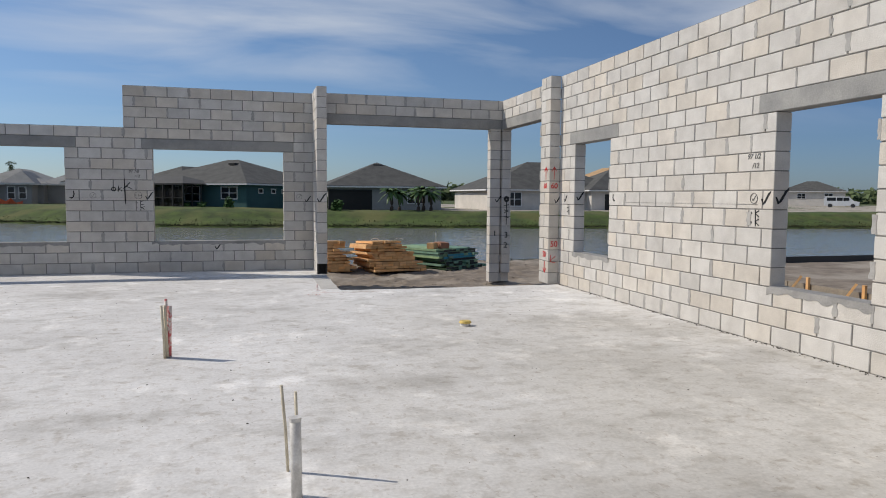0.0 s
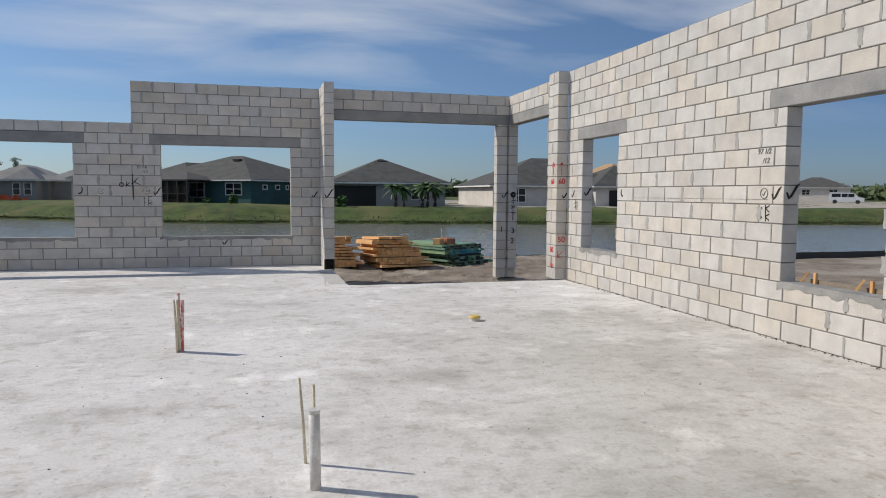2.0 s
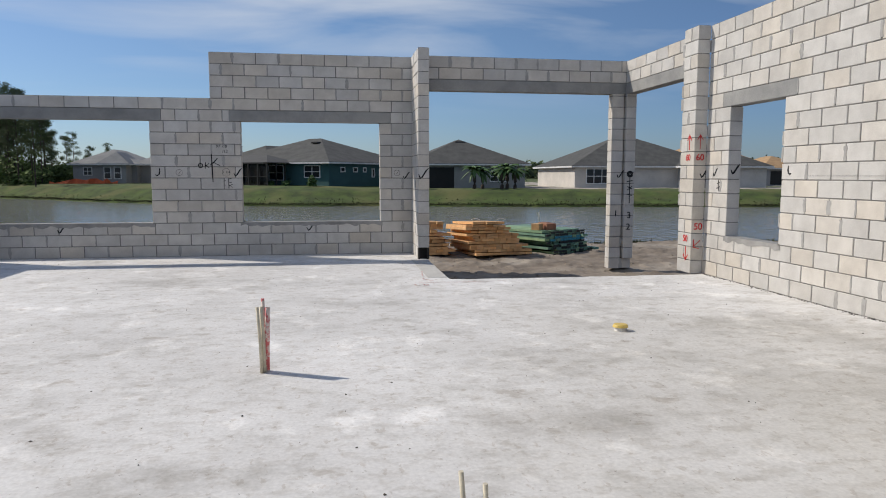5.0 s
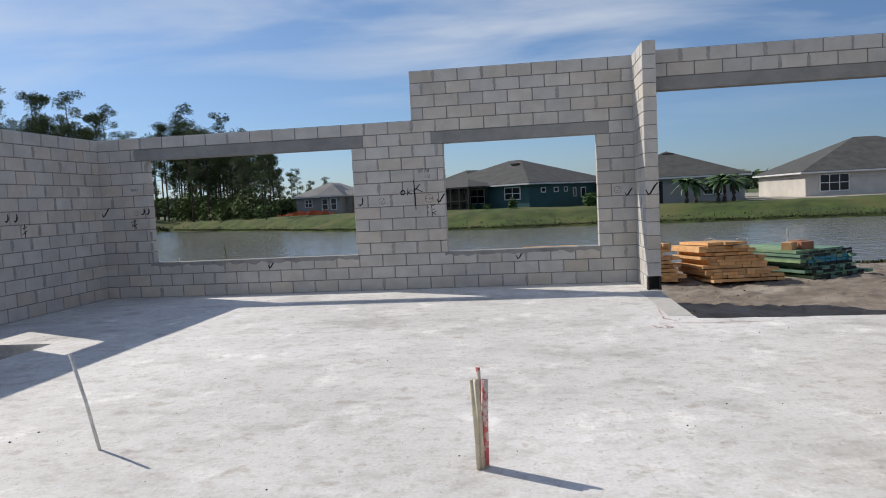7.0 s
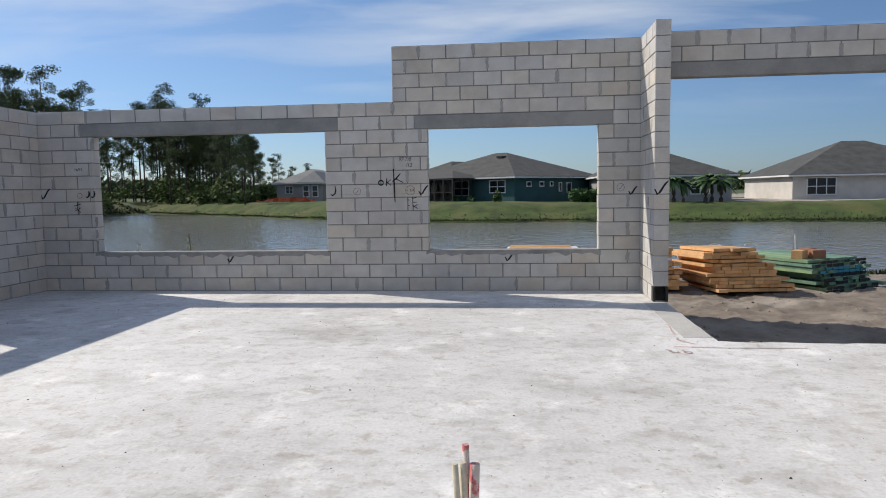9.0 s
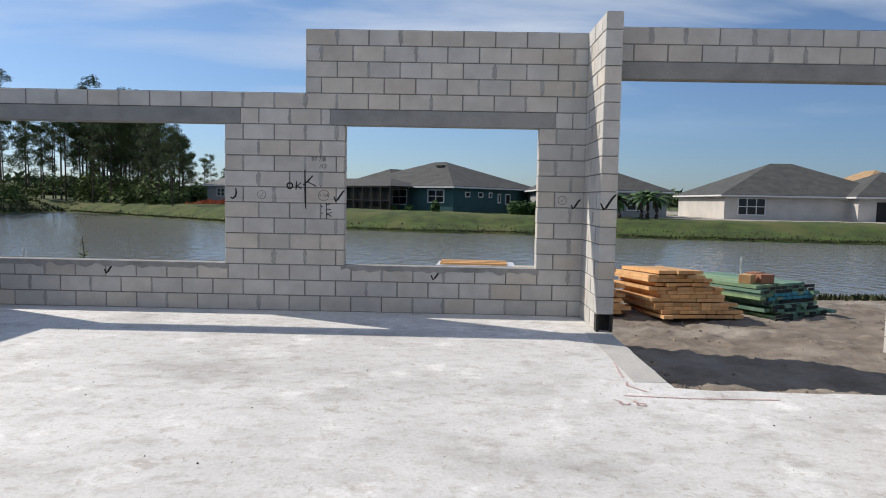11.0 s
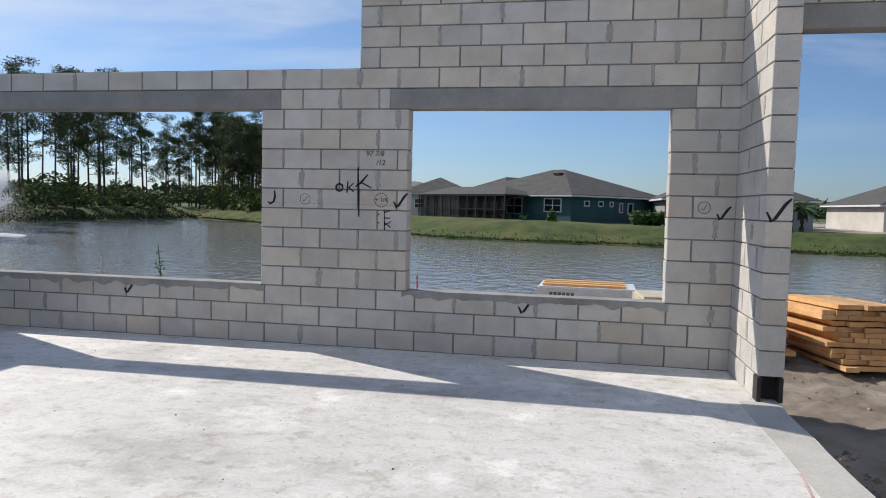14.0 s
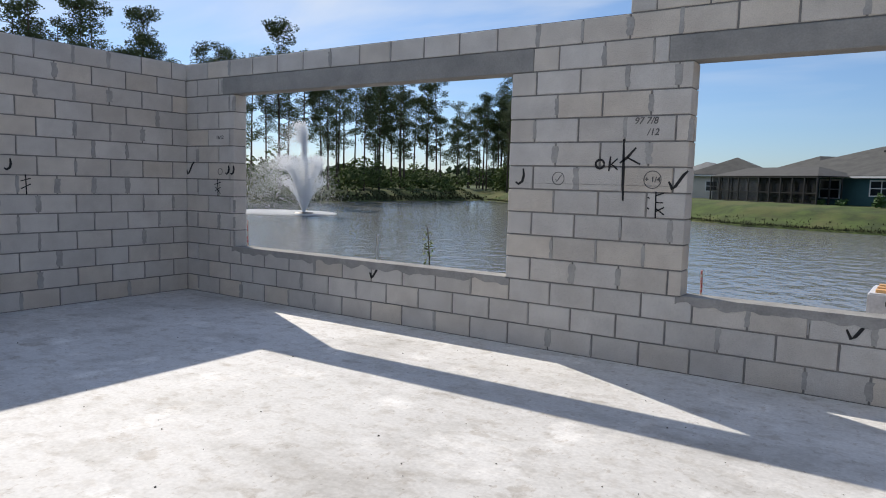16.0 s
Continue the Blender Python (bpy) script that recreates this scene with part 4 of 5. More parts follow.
for i, (dx, dy, a) in enumerate(((0.15, 0.3, 20), (0.45, 0.2, -15), (0.62, 0.5, 5))):
    bm = bmesh.new(); box_into(bm, -0.13, -0.1, 0, 0.13, 0.1, 0.15)
    bmesh.ops.bevel(bm, geom=list(bm.edges), offset=0.006, segments=1, affect="EDGES")
    o = thing("wood_offcut", bm, M_RUST if i else M_PINE, "reddish-brown wooden offcut on the stack", "offcut", "offcuts on the lumber")
    o.matrix_world = pose(4.42, 16.2, GZ - 0.04 + zg, 0, 0, 30) @ pose(dx, dy, 0.0, 0, 0, a)

# pale wrapped bundle and foam board outside the window
M_WRAP = material("white_wrap", (0.72, 0.72, 0.73), (0.6, 0.6, 0.62), 4, 0.5, 0.3, 30)
bundle = empty("wrapped_bundle", pose(-0.1, 18.6, 0, 0, 0, -2), "white wrapped bundle with wooden boards on top", "bundle")
bm = bmesh.new(); box_into(bm, -0.8, 0, -0.5, 0.8, 1.0, 0.2); bmesh.ops.bevel(bm, geom=list(bm.edges), offset=0.02, segments=2, affect="EDGES")
part("wrapped_body", bm, M_WRAP, bundle)
for i in range(3):
    bm = bmesh.new(); box_into(bm, -0.72, 0.1 + i * 0.3, 0.2, 0.62, 0.24 + i * 0.3, 0.24); part("board", bm, M_PINE, bundle)
for i in range(6):
    bm = bmesh.new(); box_into(bm, -0.6 + i * 0.07, -0.006, 0.05, -0.55 + i * 0.07, -0.001, 0.11); part("label_bar", bm, M_PENCIL, bundle)
bm = bmesh.new(); box_into(bm, 0, 0, -0.6, 0.9, 0.9, 0.3); bmesh.ops.bevel(bm, geom=list(bm.edges), offset=0.03, segments=2, affect="EDGES")
o = thing("foam_board_stack", bm, M_CREAM, "cream foam board stack outside the window", "board stack")
o.matrix_world = pose(0.62, 16.9, 0, 0, 0, 4)

# ---- pipes in the slab ----
def pipe(name, pts, r, mat, label, group="", collar=False, sides=18):
    bm = bmesh.new()
    tube_into(bm, pts, r, sides)
    ob = smooth_sides(thing(name, bm, mat, label, "pipe", group))
    if collar:
        c = bmesh.new(); p = Vector(pts[-1])
        tube_into(c, [p - Vector((0, 0, 0.012)), p + Vector((0, 0, 0.006))], r * 1.08, sides)
        part("rim", c, mat, ob)
    return ob


def smooth_sides(ob):
    for p in ob.data.polygons:
        p.use_smooth = len(p.vertices) == 4
    return ob


pipe("drain_pipe", [(0.12, 2.65, -0.05), (0.118, 2.65, 0.2), (0.115, 2.65, 0.41)], 0.029, M_PVC, "white plastic pipe with grey cement splashes", "slab pipes", True)
pipe("conduit", [(0.095, 3.0, -0.05), (0.08, 3.0, 0.25), (0.06, 3.0, 0.49)], 0.009, M_CREAM, "thin cream conduit standing in the slab", "thin conduits", sides=10)
pipe("conduit", [(0.14, 2.96, -0.05), (0.14, 2.96, 0.25), (0.135, 2.96, 0.46)], 0.009, M_CREAM, "thin cream conduit standing in the slab", "thin conduits", sides=10)
pipe("drain_pipe", [(-0.27, 2.02, -0.05), (-0.27, 2.02, 0.12), (-0.27, 2.02, 0.25)], 0.057, M_PVC, "wide white drain pipe with cement on its cap", "slab pipes", True, 24)
pipe("conduit", [(0.10, 2.26, -0.05), (0.098, 2.26, 0.05), (0.095, 2.26, 0.11)], 0.009, M_CREAM, "short cream conduit stub in the slab", "thin conduits", sides=10)
pipe("conduit", [(-3.34, 6.33, -0.05), (-3.43, 6.35, 0.3), (-3.53, 6.37, 0.62)], 0.011, M_PVC, "leaning white conduit standing in the slab", "thin conduits", sides=10)
bundle = empty("conduit_bundle", pose(-0.875, 6.04, 0), "bundle of cream conduits with red tape", "pipe")
for nm, mat, r0, pts, lab in (("conduit", M_CREAM, 0.012, [(-0.02, -0.02, -0.05), (-0.028, -0.018, 0.25), (-0.045, -0.01, 0.50)], "cream conduit"),
                              ("conduit", M_CREAM, 0.014, [(0.0, -0.005, -0.05), (-0.005, 0.0, 0.25), (-0.018, 0.005, 0.50)], "cream conduit"),
                              ("taped_conduit", M_PINK, 0.019, [(0.015, 0.02, -0.05), (0.02, 0.02, 0.25), (0.028, 0.02, 0.49)], "red-taped conduit"),
                              ("taped_conduit", M_PINK, 0.013, [(0.008, 0.04, -0.05), (0.0, 0.04, 0.3), (-0.008, 0.04, 0.555)], "red-taped conduit")):
    bm = bmesh.new(); tube_into(bm, pts, r0, 12); smooth_sides(part(nm, bm, mat, bundle, lab))
# yellow cap
cap = empty("floor_drain", pose(2.35, 6.97, 0), "yellow plastic floor drain cover on the slab", "drain")
bm = bmesh.new(); tube_into(bm, [(0, 0, 0), (0, 0, 0.035)], 0.06, 20); part("collar", bm, M_PVC, cap)
bm = bmesh.new(); tube_into(bm, [(0, 0, 0.035), (0, 0, 0.055), (0, 0, 0.062)], 0.075, 20, taper=0.062); part("lid", bm, M_YELLOW, cap)
# shower drain and water lines by the recess
ob = pipe("drain_pipe", [(-6.9, 9.0, -0.2), (-6.9, 9.0, 0.1), (-6.9, 9.0, 0.30)], 0.04, M_PVC, "white drain pipe on a black flange in the recess", "slab pipes", True)
bm = bmesh.new()
ringv = [(0.24 + 0.06 * math.sin(3 * a + 1) + 0.03 * math.sin(5 * a)) for a in (k * 0.3142 for k in range(20))]
tp = [bm.verts.new((-6.9 + rr * 1.25 * math.cos(k * 0.3142), 9.0 + rr * math.sin(k * 0.3142), -0.12 + 0.012 * math.sin(k * 2.0))) for k, rr in enumerate(ringv)]
lw = [bm.verts.new((v.co.x, v.co.y, -0.145)) for v in tp]
bm.faces.new(tp)
for k in range(20):
    bm.faces.new((tp[k], lw[k], lw[(k + 1) % 20], tp[(k + 1) % 20]))
part("flange", bm, M_BLACKP, ob, "crumpled black plastic flange")
hx, hy = -6.36, 8.93
lines = empty("water_lines", pose(hx, hy, -0.05), "white water lines bent into a frame", "pipe")
for nm, pts in (("riser", [(-0.06, 0, 0), (-0.075, 0, 0.25), (-0.085, 0, 0.47)]), ("riser", [(0.07, 0.05, 0), (0.06, 0.04, 0.25), (0.055, 0.03, 0.49)]),
                ("riser", [(0.01, 0.02, 0), (0.0, 0.02, 0.25), (-0.005, 0.02, 0.47)]), ("cross_pipe", [(-0.085, 0, 0.47), (0.055, 0.03, 0.49)]), ("stub", [(-0.03, -0.03, 0), (-0.035, -0.03, 0.2)])):
    bm = bmesh.new(); tube_into(bm, pts, 0.010, 10); smooth_sides(part(nm, bm, M_PVC, lines))

# ---- writing on the walls ----
def strokes(wall, along, face, out, lines, width, mat, label="black paint mark"):
    """Painted strokes on a wall's inner face; lines: polylines of (u, z)."""
    bm = bmesh.new()
    width *= 1.3 if mat is M_BLACK else 1.0
    for line in lines:
        pts = [Vector((u, z)) for u, z in line]
        rows = []
        for i, p in enumerate(pts):
            d = (pts[min(i + 1, len(pts) - 1)] - pts[max(i - 1, 0)]).normalized()
            w = width * (0.55 if i in (0, len(pts) - 1) else 1.0) / 2
            nrm = Vector((-d.y, d.x)) * w
            rows.append((p + nrm, p - nrm))
        f0, f1 = face - out * 0.0045, face + out * 0.004
        lay = lambda q, f: bm.verts.new((q.x, f, q.y) if along == "x" else (f, q.x, q.y))
        vs = [[lay(a, f0), lay(b, f0), lay(b, f1), lay(a, f1)] for a, b in rows]
        for p, q in zip(vs, vs[1:]):
            for k in range(4):
                bm.faces.new((p[k], p[(k + 1) % 4], q[(k + 1) % 4], q[k]))
        bm.faces.new(vs[0][::-1]); bm.faces.new(vs[-1])
    bmesh.ops.recalc_face_normals(bm, faces=bm.faces)
    return part("paint_mark", bm, mat, bpy.data.objects[wall], label)


def tick(u, z, s=0.09, flip=1):
    return [(u - 0.5 * s * flip, z - 0.05 * s), (u - 0.28 * s * flip, z - 0.5 * s), (u - 0.1 * s * flip, z - 0.35 * s), (u + 0.35 * s * flip, z + 0.35 * s), (u + 0.6 * s * flip, z + 0.6 * s)]


def ring(u, z, r):
    return [(u + r * math.cos(a), z + r * math.sin(a)) for a in (k * 2 * math.pi / 16 for k in range(17))]


def hook(u, z, s=0.12):
    return [(u + 0.25 * s, z + 0.6 * s), (u + 0.32 * s, z + 0.1 * s), (u + 0.2 * s, z - 0.35 * s), (u - 0.1 * s, z - 0.55 * s), (u - 0.35 * s, z - 0.4 * s)]


def words(wall, along, face, out, text, u, z, size, mat, label, slant=0.0):
    cu = bpy.data.curves.new("writing", "FONT")
    cu.body, cu.size, cu.extrude, cu.align_x, cu.align_y, cu.shear = text, size, 0.002, "CENTER", "CENTER", slant
    cu.offset = size * 0.012
    tmp = bpy.data.objects.new("writing", cu)
    scene.collection.objects.link(tmp)
    me = bpy.data.meshes.new_from_object(tmp.evaluated_get(bpy.context.evaluated_depsgraph_get()))
    bpy.data.objects.remove(tmp)
    me.materials.clear(); me.materials.append(mat)
    ob = new("writing", me)
    ob.parent = bpy.data.objects[wall]
    turnz = 0 if along == "x" else (90 if out < 0 else -90)
    p = (u, face - out * 0.004, z) if along == "x" else (face - out * 0.004, u, z)
    ob.matrix_world = pose(*p, 90, 0, turnz)
    return tagged(ob, label)


N = ("wall_north", "x", YF, 1)
strokes(*N, [[(-2.505, 1.85), (-2.497, 1.6), (-2.49, 1.35)], [(-2.40, 1.78), (-2.47, 1.70), (-2.53, 1.655)], [(-2.47, 1.70), (-2.36, 1.645)]], 0.018, M_BLACK)
strokes(*N, [ring(-2.70, 1.645, 0.036), [(-2.61, 1.71), (-2.615, 1.65), (-2.62, 1.59)], [(-2.55, 1.69), (-2.60, 1.645), (-2.545, 1.60)]], 0.014, M_BLACK)
strokes(*N, [tick(-2.06, 1.52, 0.13), hook(-3.44, 1.53), tick(-5.1, 0.51, 0.12), tick(-0.77, 0.52, 0.14), tick(-8.14, 1.55, 0.14), hook(-7.42, 1.54, 0.09), hook(-7.33, 1.54, 0.09), tick(1.02, 1.47, 0.11)], 0.018, M_BLACK)
strokes(*N, [ring(-3.07, 1.52, 0.055), tick(-3.07, 1.52, 0.05), ring(-2.255, 1.525, 0.07), ring(0.85, 1.52, 0.055), tick(0.85, 1.52, 0.05), ring(-7.55, 1.52, 0.04)], 0.006, M_PENCIL, "grey pencil circle")
words(*N, "+ 1/4", -2.255, 1.525, 0.06, M_PENCIL, "small handwritten figures")
words(*N, "97 7/8", -2.33, 1.99, 0.075, M_PENCIL, "small handwritten figures", 0.2)
words(*N, "/12", -2.27, 1.90, 0.075, M_PENCIL, "small handwritten figures", 0.2)
strokes(*N, [[(-2.222, 1.43), (-2.216, 1.22)], [(-2.222, 1.40), (-2.16, 1.42)], [(-2.222, 1.345), (-2.16, 1.345)], [(-2.22, 1.27), (-2.15, 1.31)], [(-2.22, 1.30), (-2.15, 1.25)], [(-2.285, 1.385), (-2.27, 1.375)], [(-2.285, 1.30), (-2.27, 1.29)]], 0.014, M_BLACK)
strokes(*N, [[(-7.60, 1.43), (-7.595, 1.22)], [(-7.66, 1.36), (-7.54, 1.39)], [(-7.65, 1.28), (-7.54, 1.33)], [(-7.64, 1.33), (-7.55, 1.25)]], 0.012, M_BLACK)
words(*N, "16/12", -7.55, 1.93, 0.06, M_PENCIL, "small handwritten figures")
strokes(*N, [[(-3.4, 1.475), (-2.03, 1.475)]], 0.003, M_PENCIL, "thin pencil line")
strokes("wall_return", "x", 12.86, 1, [tick(1.21, 1.5, 0.16), ], 0.02, M_BLACK)
E_ = ("wall_east", "y", XR, 1)
strokes(*E_, [tick(5.33, 1.54, 0.12, -1), hook(8.53, 1.54, 0.09), tick(10.2, 1.52, 0.1, -1)], 0.018, M_BLACK)
strokes(*E_, [ring(5.51, 1.54, 0.055), tick(5.51, 1.54, 0.05, -1)], 0.006, M_PENCIL, "grey pencil circle")
strokes(*E_, [[(5.48, 1.42), (5.47, 1.24)], [(5.48, 1.38), (5.42, 1.41)], [(5.48, 1.38), (5.42, 1.34)], [(5.48, 1.29), (5.42, 1.32)], [(5.48, 1.29), (5.42, 1.25)], [(5.54, 1.39), (5.53, 1.37)], [(5.54, 1.29), (5.53, 1.27)], [(10.1, 1.42), (10.09, 1.25)], [(10.14, 1.36), (10.05, 1.38)], [(10.14, 1.29), (10.05, 1.32)]], 0.014, M_BLACK)
words(*E_, "97 1/2", 5.53, 1.99, 0.08, M_PENCIL, "small handwritten figures", 0.2)
words(*E_, "/12", 5.50, 1.89, 0.08, M_PENCIL, "small handwritten figures", 0.2)
strokes("wall_east", "x", 5.22 + 0.0, 1, [tick(5.26, 1.56, 0.14)], 0.02, M_BLACK)
strokes("wall_east", "x", 9.87 + 0.0, 1, [tick(5.26, 1.56, 0.12)], 0.02, M_BLACK)
strokes(*E_, [[(8.2, 1.475), (5.45, 1.475)]], 0.003, M_PENCIL, "thin pencil line")
PF = ("wall_pier", "x", 10.455, 1)
strokes(*PF, [[(5.045, 1.86), (5.045, 2.07)], [(5.0, 2.0), (5.045, 2.075), (5.09, 2.0)], [(5.10, 0.50), (5.0, 0.42)], [(5.0, 0.52), (5.0, 0.40), (5.09, 0.38)]], 0.016, M_RED, "red paint arrow")
words(*PF, "60", 5.05, 1.74, 0.13, M_RED, "red painted figures")
words(*PF, "50", 5.06, 0.71, 0.14, M_RED, "red painted figures")
PL = ("wall_pier", "y", 4.955, 1)
strokes(*PL, [[(10.6, 1.86), (10.6, 2.07)], [(10.66, 2.0), (10.6, 2.075), (10.54, 2.0)], [(10.6, 0.40), (10.6, 0.2)], [(10.67, 0.28), (10.6, 0.2), (10.53, 0.28)]], 0.03, M_RED, "red paint arrow")
words(*PL, "60", 10.62, 1.74, 0.13, M_RED, "red painted figures")
words(*PL, "50", 10.62, 0.52, 0.14, M_RED, "red painted figures")
strokes(*PF, [tick(5.12, 1.51, 0.12)], 0.018, M_BLACK)
CF = ("lanai_column", "x", 13.30, 1)
words(*CF, "1", 4.96, 0.75, 0.16, M_BLACK, "black painted figure")
strokes(*CF, [tick(5.03, 1.5, 0.13)], 0.018, M_BLACK)
CG = ("lanai_column_leg", "x", 13.24, 1)
words(*CG, "3", 5.20, 0.72, 0.17, M_BLACK, "black painted figure")
words(*CG, "2", 5.19, 0.50, 0.17, M_BLACK, "black painted figure")
strokes(*CG, [ring(5.2, 1.50, 0.05), ring(5.2, 1.50, 0.025), [(5.2, 1.44), (5.2, 0.95)], [(5.14, 1.36), (5.26, 1.38)], [(5.15, 1.27), (5.25, 1.22)], [(5.25, 1.27), (5.15, 1.2)], [(5.15, 1.12), (5.25, 1.1)]], 0.022, M_BLACK)
Wt = ("wall_west", "y", XL, -1)
strokes(*Wt, [tick(10.31, 1.54, 0.12), tick(9.77, 1.75, 0.12), hook(11.6, 1.53, 0.1), hook(11.78, 1.53, 0.1), tick(9.74, 0.88, 0.12)], 0.018, M_BLACK)
strokes(*Wt, [[(11.95, 1.43), (11.955, 1.22)], [(11.9, 1.36), (12.0, 1.39)], [(11.9, 1.28), (12.0, 1.33)]], 0.014, M_BLACK)

# red marks sprayed on the slab corner
bm = bmesh.new()
for pts in ([(0.99, 11.3), (0.95, 11.0), (0.93, 10.75)], [(0.93, 10.62), (0.9, 10.5), (1.02, 10.32)], [(0.7, 10.08), (0.74, 10.03), (0.72, 9.98), (0.78, 9.95), (0.8, 10.0)], [(0.84, 10.06), (0.86, 10.0), (0.84, 9.95), (0.9, 9.93), (0.91, 9.99), (0.85, 10.0)], [(0.8, 10.2), (1.3, 10.16), (2.0, 10.17)]):
    for (xa, ya), (xb, yb) in zip(pts, pts[1:]):
        d = Vector((xb - xa, yb - ya)).normalized() * 0.008
        bm.faces.new([bm.verts.new((px, py, 0.0045)) for px, py in ((xa - d.y, ya + d.x), (xa + d.y, ya - d.x), (xb + d.y, yb - d.x), (xb - d.y, yb + d.x))])
M_CHALK = material("red_chalk", (0.55, 0.30, 0.28), (0.62, 0.5, 0.47), 9, 0.95, 0.0, 40)
bmesh.ops.recalc_face_normals(bm, faces=bm.faces)
part("paint_mark", bm, M_CHALK, floor, "faded red spray marks")

# ---- loose dirt and grit ----
def lumps(name, spots, mat, label, cat, seed):
    r = random.Random(seed)
    v, f = [], []
    octa = ((1, 0, 0), (0, 1, 0), (-1, 0, 0), (0, -1, 0), (0, 0, 1), (0, 0, -1))
    for x, y, z, s in spots:
        k = len(v)
        a = r.uniform(0, 6.28)
        for o in octa:
            q = [c * s * r.uniform(0.6, 1.35) for c in o]
            v.append((x + q[0] * math.cos(a) - q[1] * math.sin(a), y + q[0] * math.sin(a) + q[1] * math.cos(a), z + q[2] * 0.7))
        f += [(k + i, k + (i + 1) % 4, k + 4) for i in range(4)] + [(k + (i + 1) % 4, k + i, k + 5) for i in range(4)]
    return tagged(new(name, leaf_mesh(name, v, f, mat)), label, cat, kind="stuff")


def loose(x, y):
    bank = 0.14 * math.exp(-((y - 11.35 - 0.25 * fbm(x, 2, 0.8)) / 0.35) ** 2) if x < 5.2 else 0.0
    return height(x, y) + 0.012 + bank * (0.55 + 0.6 * fbm(x, y, 1.1, 7)) + 0.045 * fbm(x, y, 1.8, 2) + 0.03 * fbm(x, y, 6.5, 3)


xs, ys = [1.31 + 0.055 * i for i in range(150)], [10.49 + 0.055 * i for i in range(165)]
verts = [(a, b, loose(a, b)) for b in ys for a in xs]
w = len(xs)
faces = [(j * w + i, j * w + i + 1, (j + 1) * w + i + 1, (j + 1) * w + i) for j in range(len(ys) - 1) for i in range(w - 1) if not (xs[i] > 5.0 and ys[j] < 10.9)]
tagged(smooth(new("loose_dirt", leaf_mesh("loose_dirt", verts, faces, M_DIRT))), "rough loose dirt beside the slab edge", "ground", kind="structure")

r = random.Random(21)
M_CLOD = material("dirt_clod", (0.27, 0.225, 0.18), (0.17, 0.14, 0.11), 5, 1.0, 0.6, 30, spread=0.3, tint=(1.5, 1.45, 1.35))
sp = []
for i in range(2600):
    if i % 2:
        x = r.uniform(1.32, 4.95); y = SY + 0.05 + abs(r.gauss(0, 0.22))
    else:
        y = r.uniform(10.5, 12.8); x = 1.32 + abs(r.gauss(0, 0.2))
    sp.append((x, y, loose(x, y), 0.008 + 0.03 * r.random() ** 2.5))
for i in range(1500):
    x, y = r.uniform(1.3, 12), r.uniform(10.5, 20)
    if x > 4.9 and y < 10.6:
        continue
    sp.append((x, y, loose(x, y) if x < 9.4 and y < 19.4 else height(x, y), 0.006 + 0.024 * r.random() ** 2.5))
lumps("dirt_clods", sp, M_CLOD, "loose dirt clods and shell bits", "dirt", 5)
M_GRIT = material("dark_grit", (0.10, 0.085, 0.07), (0.05, 0.045, 0.04), 9, 1.0, 0.2, 60, spread=0.4)
sp = []
for i in range(420):
    x, y = r.uniform(-7.5, 4.9), r.uniform(1.0, 13.5)
    if (x > 1.2 and y > 10.2) or (x < -6.2 and 8.4 < y < 10):
        continue
    sp.append((x, y, 0.002, r.choice((0.003, 0.004, 0.005, 0.006, 0.009))))
for i in range(500):
    y = r.uniform(2, 10.4)
    sp.append((XR - abs(r.gauss(0, 0.03)), y, 0.003, r.uniform(0.003, 0.012)))
lumps("grit", sp, M_GRIT, "scattered dark grit and crumbs on the slab", "grit", 6)

# ---- form boards and van beyond the side window ----
M_FORM = material("grey_form_board", (0.30, 0.255, 0.20), (0.21, 0.18, 0.145), 3, 0.9, 0.3, 25)
for i in range(4):
    y = 7.2 + i * 2.4
    bm = bmesh.new(); box_into(bm, 10.4, y - 1.19, -0.42, 10.44, y + 1.19, -0.12)
    ob = thing("form_board", bm, M_FORM, "weathered wooden form board staked on the dirt", "form board", "form boards")
    for k in (-0.7, 0.6):
        bm = bmesh.new(); box_into(bm, 10.34, y + k, -0.5, 10.395, y + k + 0.06, 0.02); part("stake", bm, M_PINE, ob)
        bm = bmesh.new(); tube_into(bm, [(9.95, y + k + 0.2, -0.42), (10.36, y + k + 0.2, 0.02)], 0.03, 4); part("brace", bm, M_PINE, ob)
bm = bmesh.new(); box_into(bm, 14.5, 16.4, -0.5, 24, 16.46, -0.18)
thing("silt_fence", bm, M_BLACKP, "low black silt fence by the water", "fence")
van = empty("van", pose(95, 93.5, 0.25, 0, 0, -45), "silver van parked on the far side of the lake", "van")
M_SILVER = material("silver_paint", (0.62, 0.64, 0.66), (0.55, 0.57, 0.6), 1, 0.35, 0.0, 10)
bm = bmesh.new()
prof = [(-2.6, 0.35), (2.5, 0.35), (2.55, 1.0), (1.7, 1.15), (1.0, 1.85), (-2.5, 1.9), (-2.65, 1.0)]
sides = [[bm.verts.new((x, s * 0.95, z)) for x, z in prof] for s in (-1, 1)]
bm.faces.new(sides[0]); bm.faces.new(sides[1][::-1])
for k in range(len(prof)):
    bm.faces.new((sides[0][k], sides[1][k], sides[1][(k + 1) % len(prof)], sides[0][(k + 1) % len(prof)]))
bmesh.ops.recalc_face_normals(bm, faces=bm.faces)
part("body", bm, M_SILVER, van)
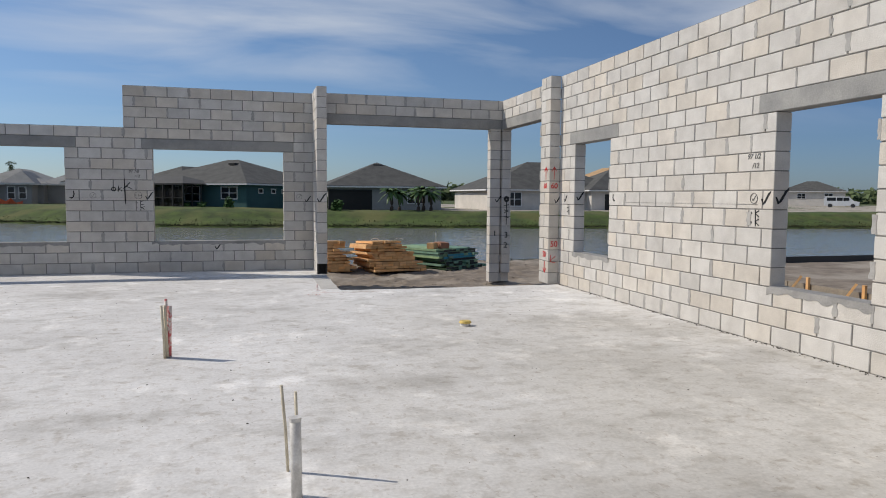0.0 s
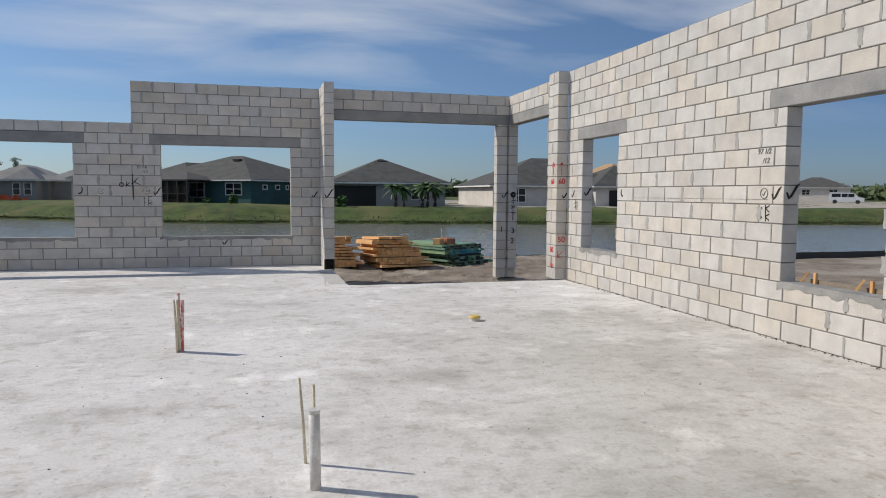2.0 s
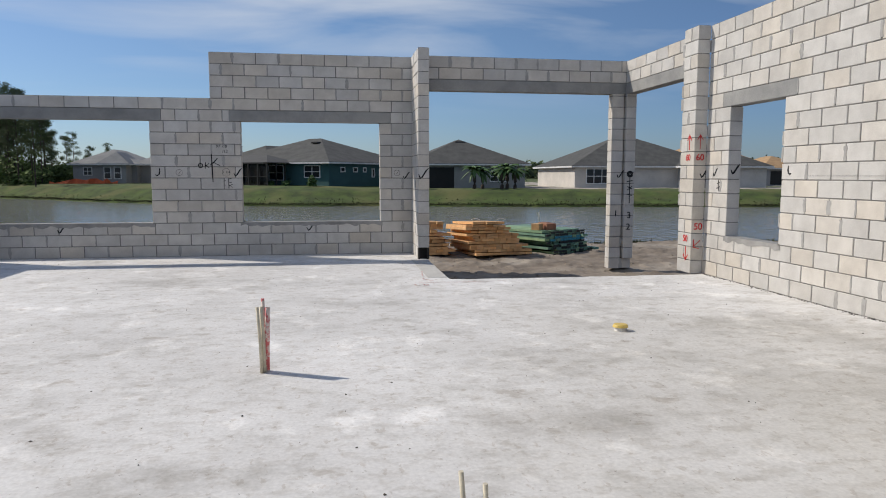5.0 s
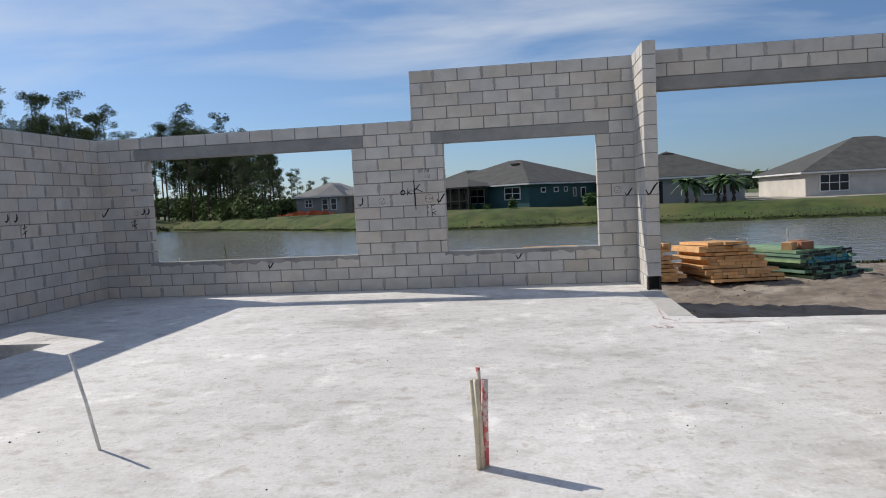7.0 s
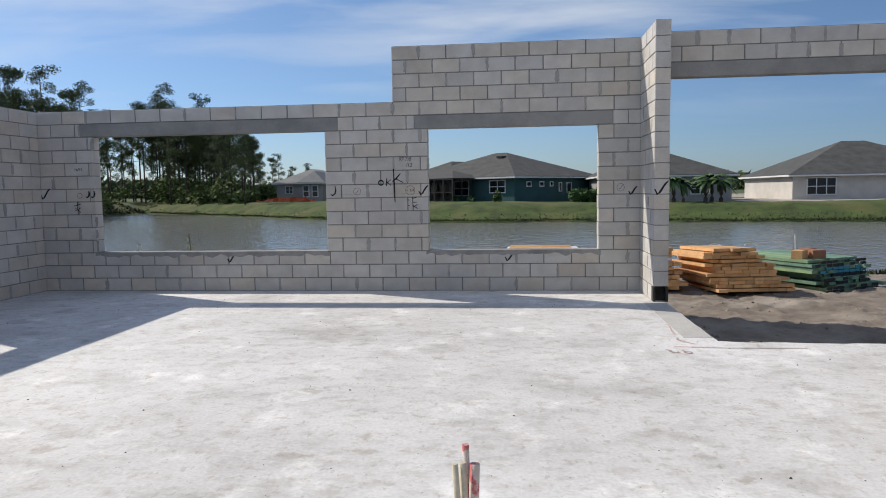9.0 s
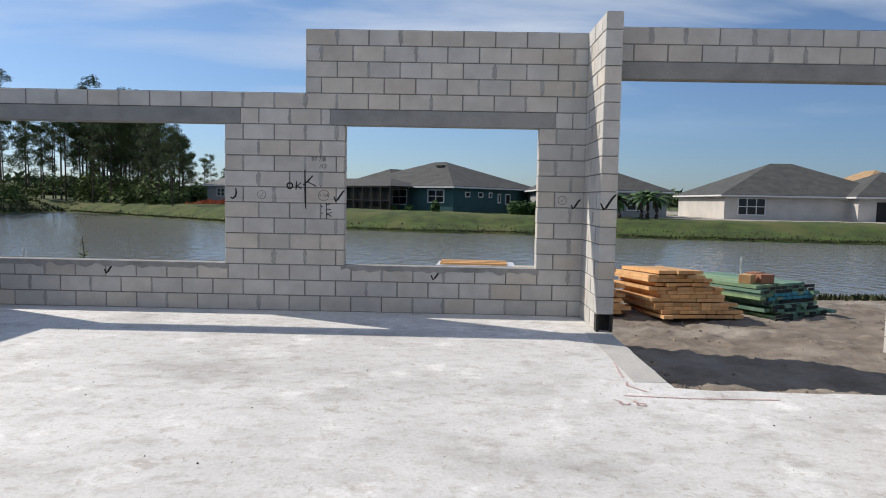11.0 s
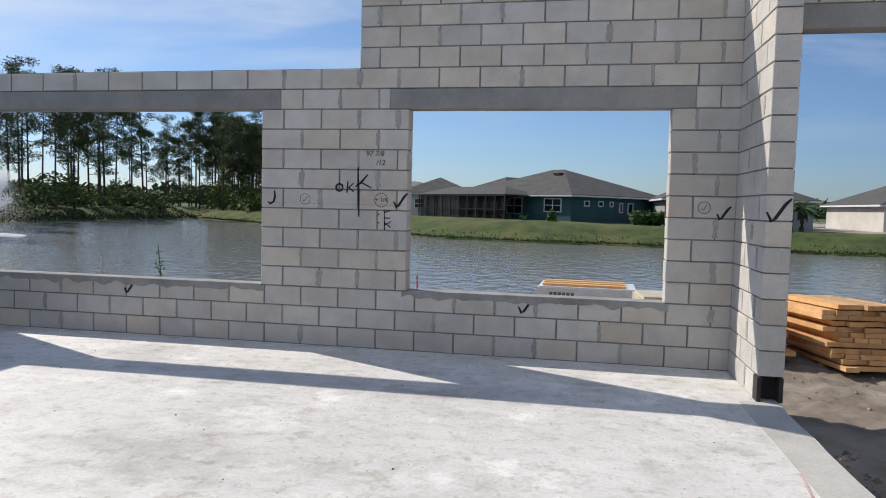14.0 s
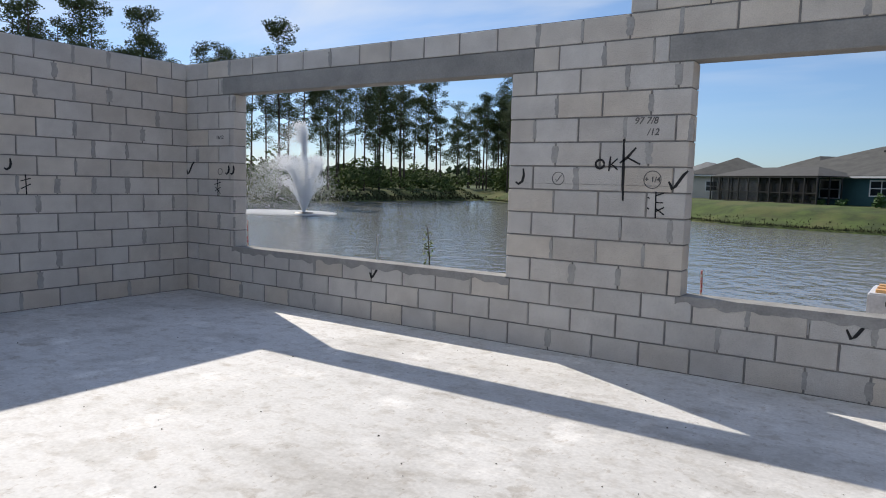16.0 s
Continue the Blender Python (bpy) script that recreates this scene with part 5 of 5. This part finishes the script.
for a, b in ((-2.2, -0.9), (-0.75, 0.1), (0.2, 1.05)):
    bm = bmesh.new(); box_into(bm, a, -0.97, 1.15, b, -0.94, 1.7); part("window", bm, M_GLASS, van)
for wx in (-1.7, 1.6):
    bm = bmesh.new(); tube_into(bm, [(wx, -1.0, 0.34), (wx, -0.75, 0.34)], 0.34, 16); part("wheel", bm, M_BLACKP, van)

# orange fence by the pale house, stakes at the water
M_ORANGE = material("orange_mesh", (0.75, 0.16, 0.05), (0.6, 0.12, 0.05), 2, 0.8, 0.0, 10)
bm = bmesh.new()
prev = None
r = random.Random(3)
for i in range(14):
    x = -31.5 + i * 0.55
    q = [bm.verts.new((x, 84 + r.uniform(-0.2, 0.2), 0.25)), bm.verts.new((x, 84 + r.uniform(-0.3, 0.3), 0.55 + r.uniform(0, 0.6)))]
    if prev:
        bm.faces.new((prev[0], q[0], q[1], prev[1]))
    prev = q
o = thing("safety_fence", bm, M_ORANGE, "sagging orange plastic safety fence", "fence")
sol = o.modifiers.new("thickness", "SOLIDIFY"); sol.thickness = 0.03
for x, y, hgt, mat, lab in ((-10.2, 20.2, 1.1, M_TRIM, "white survey stake by the water"), (-3.35, 20.4, 0.95, M_PINK, "red-topped survey stake by the water"), (-14.6, 20.3, 1.15, M_PINK, "red-topped survey stake by the water"), (4.85, 17.9, 0.9, M_PVC, "white standpipe near the lake")):
    z = height(x, y)
    bm = bmesh.new(); tube_into(bm, [(x, y, z - 0.1), (x + 0.01, y, z + hgt * 0.5), (x, y, z + hgt)], 0.02, 6)
    thing("stake", bm, mat, lab, "stake")
v, f = [], []
r = random.Random(8)
bm = bmesh.new(); x, y = -8.75, 20.2; z = height(x, y)
tube_into(bm, [(x, y, z - 0.1), (x - 0.05, y, z + 0.7), (x - 0.12, y, z + 1.4)], 0.012, 5)
weed = thing("weed", bm, M_BARK, "thin dry weed stalk by the water", "plant")
leaves_into(v, f, (x - 0.1, y, z + 0.95), (0.12, 0.12, 0.42), 60, 0.04, r)
lv = new("leaves", leaf_mesh("leaves", v, f, M_SHRUB)); lv.parent = weed
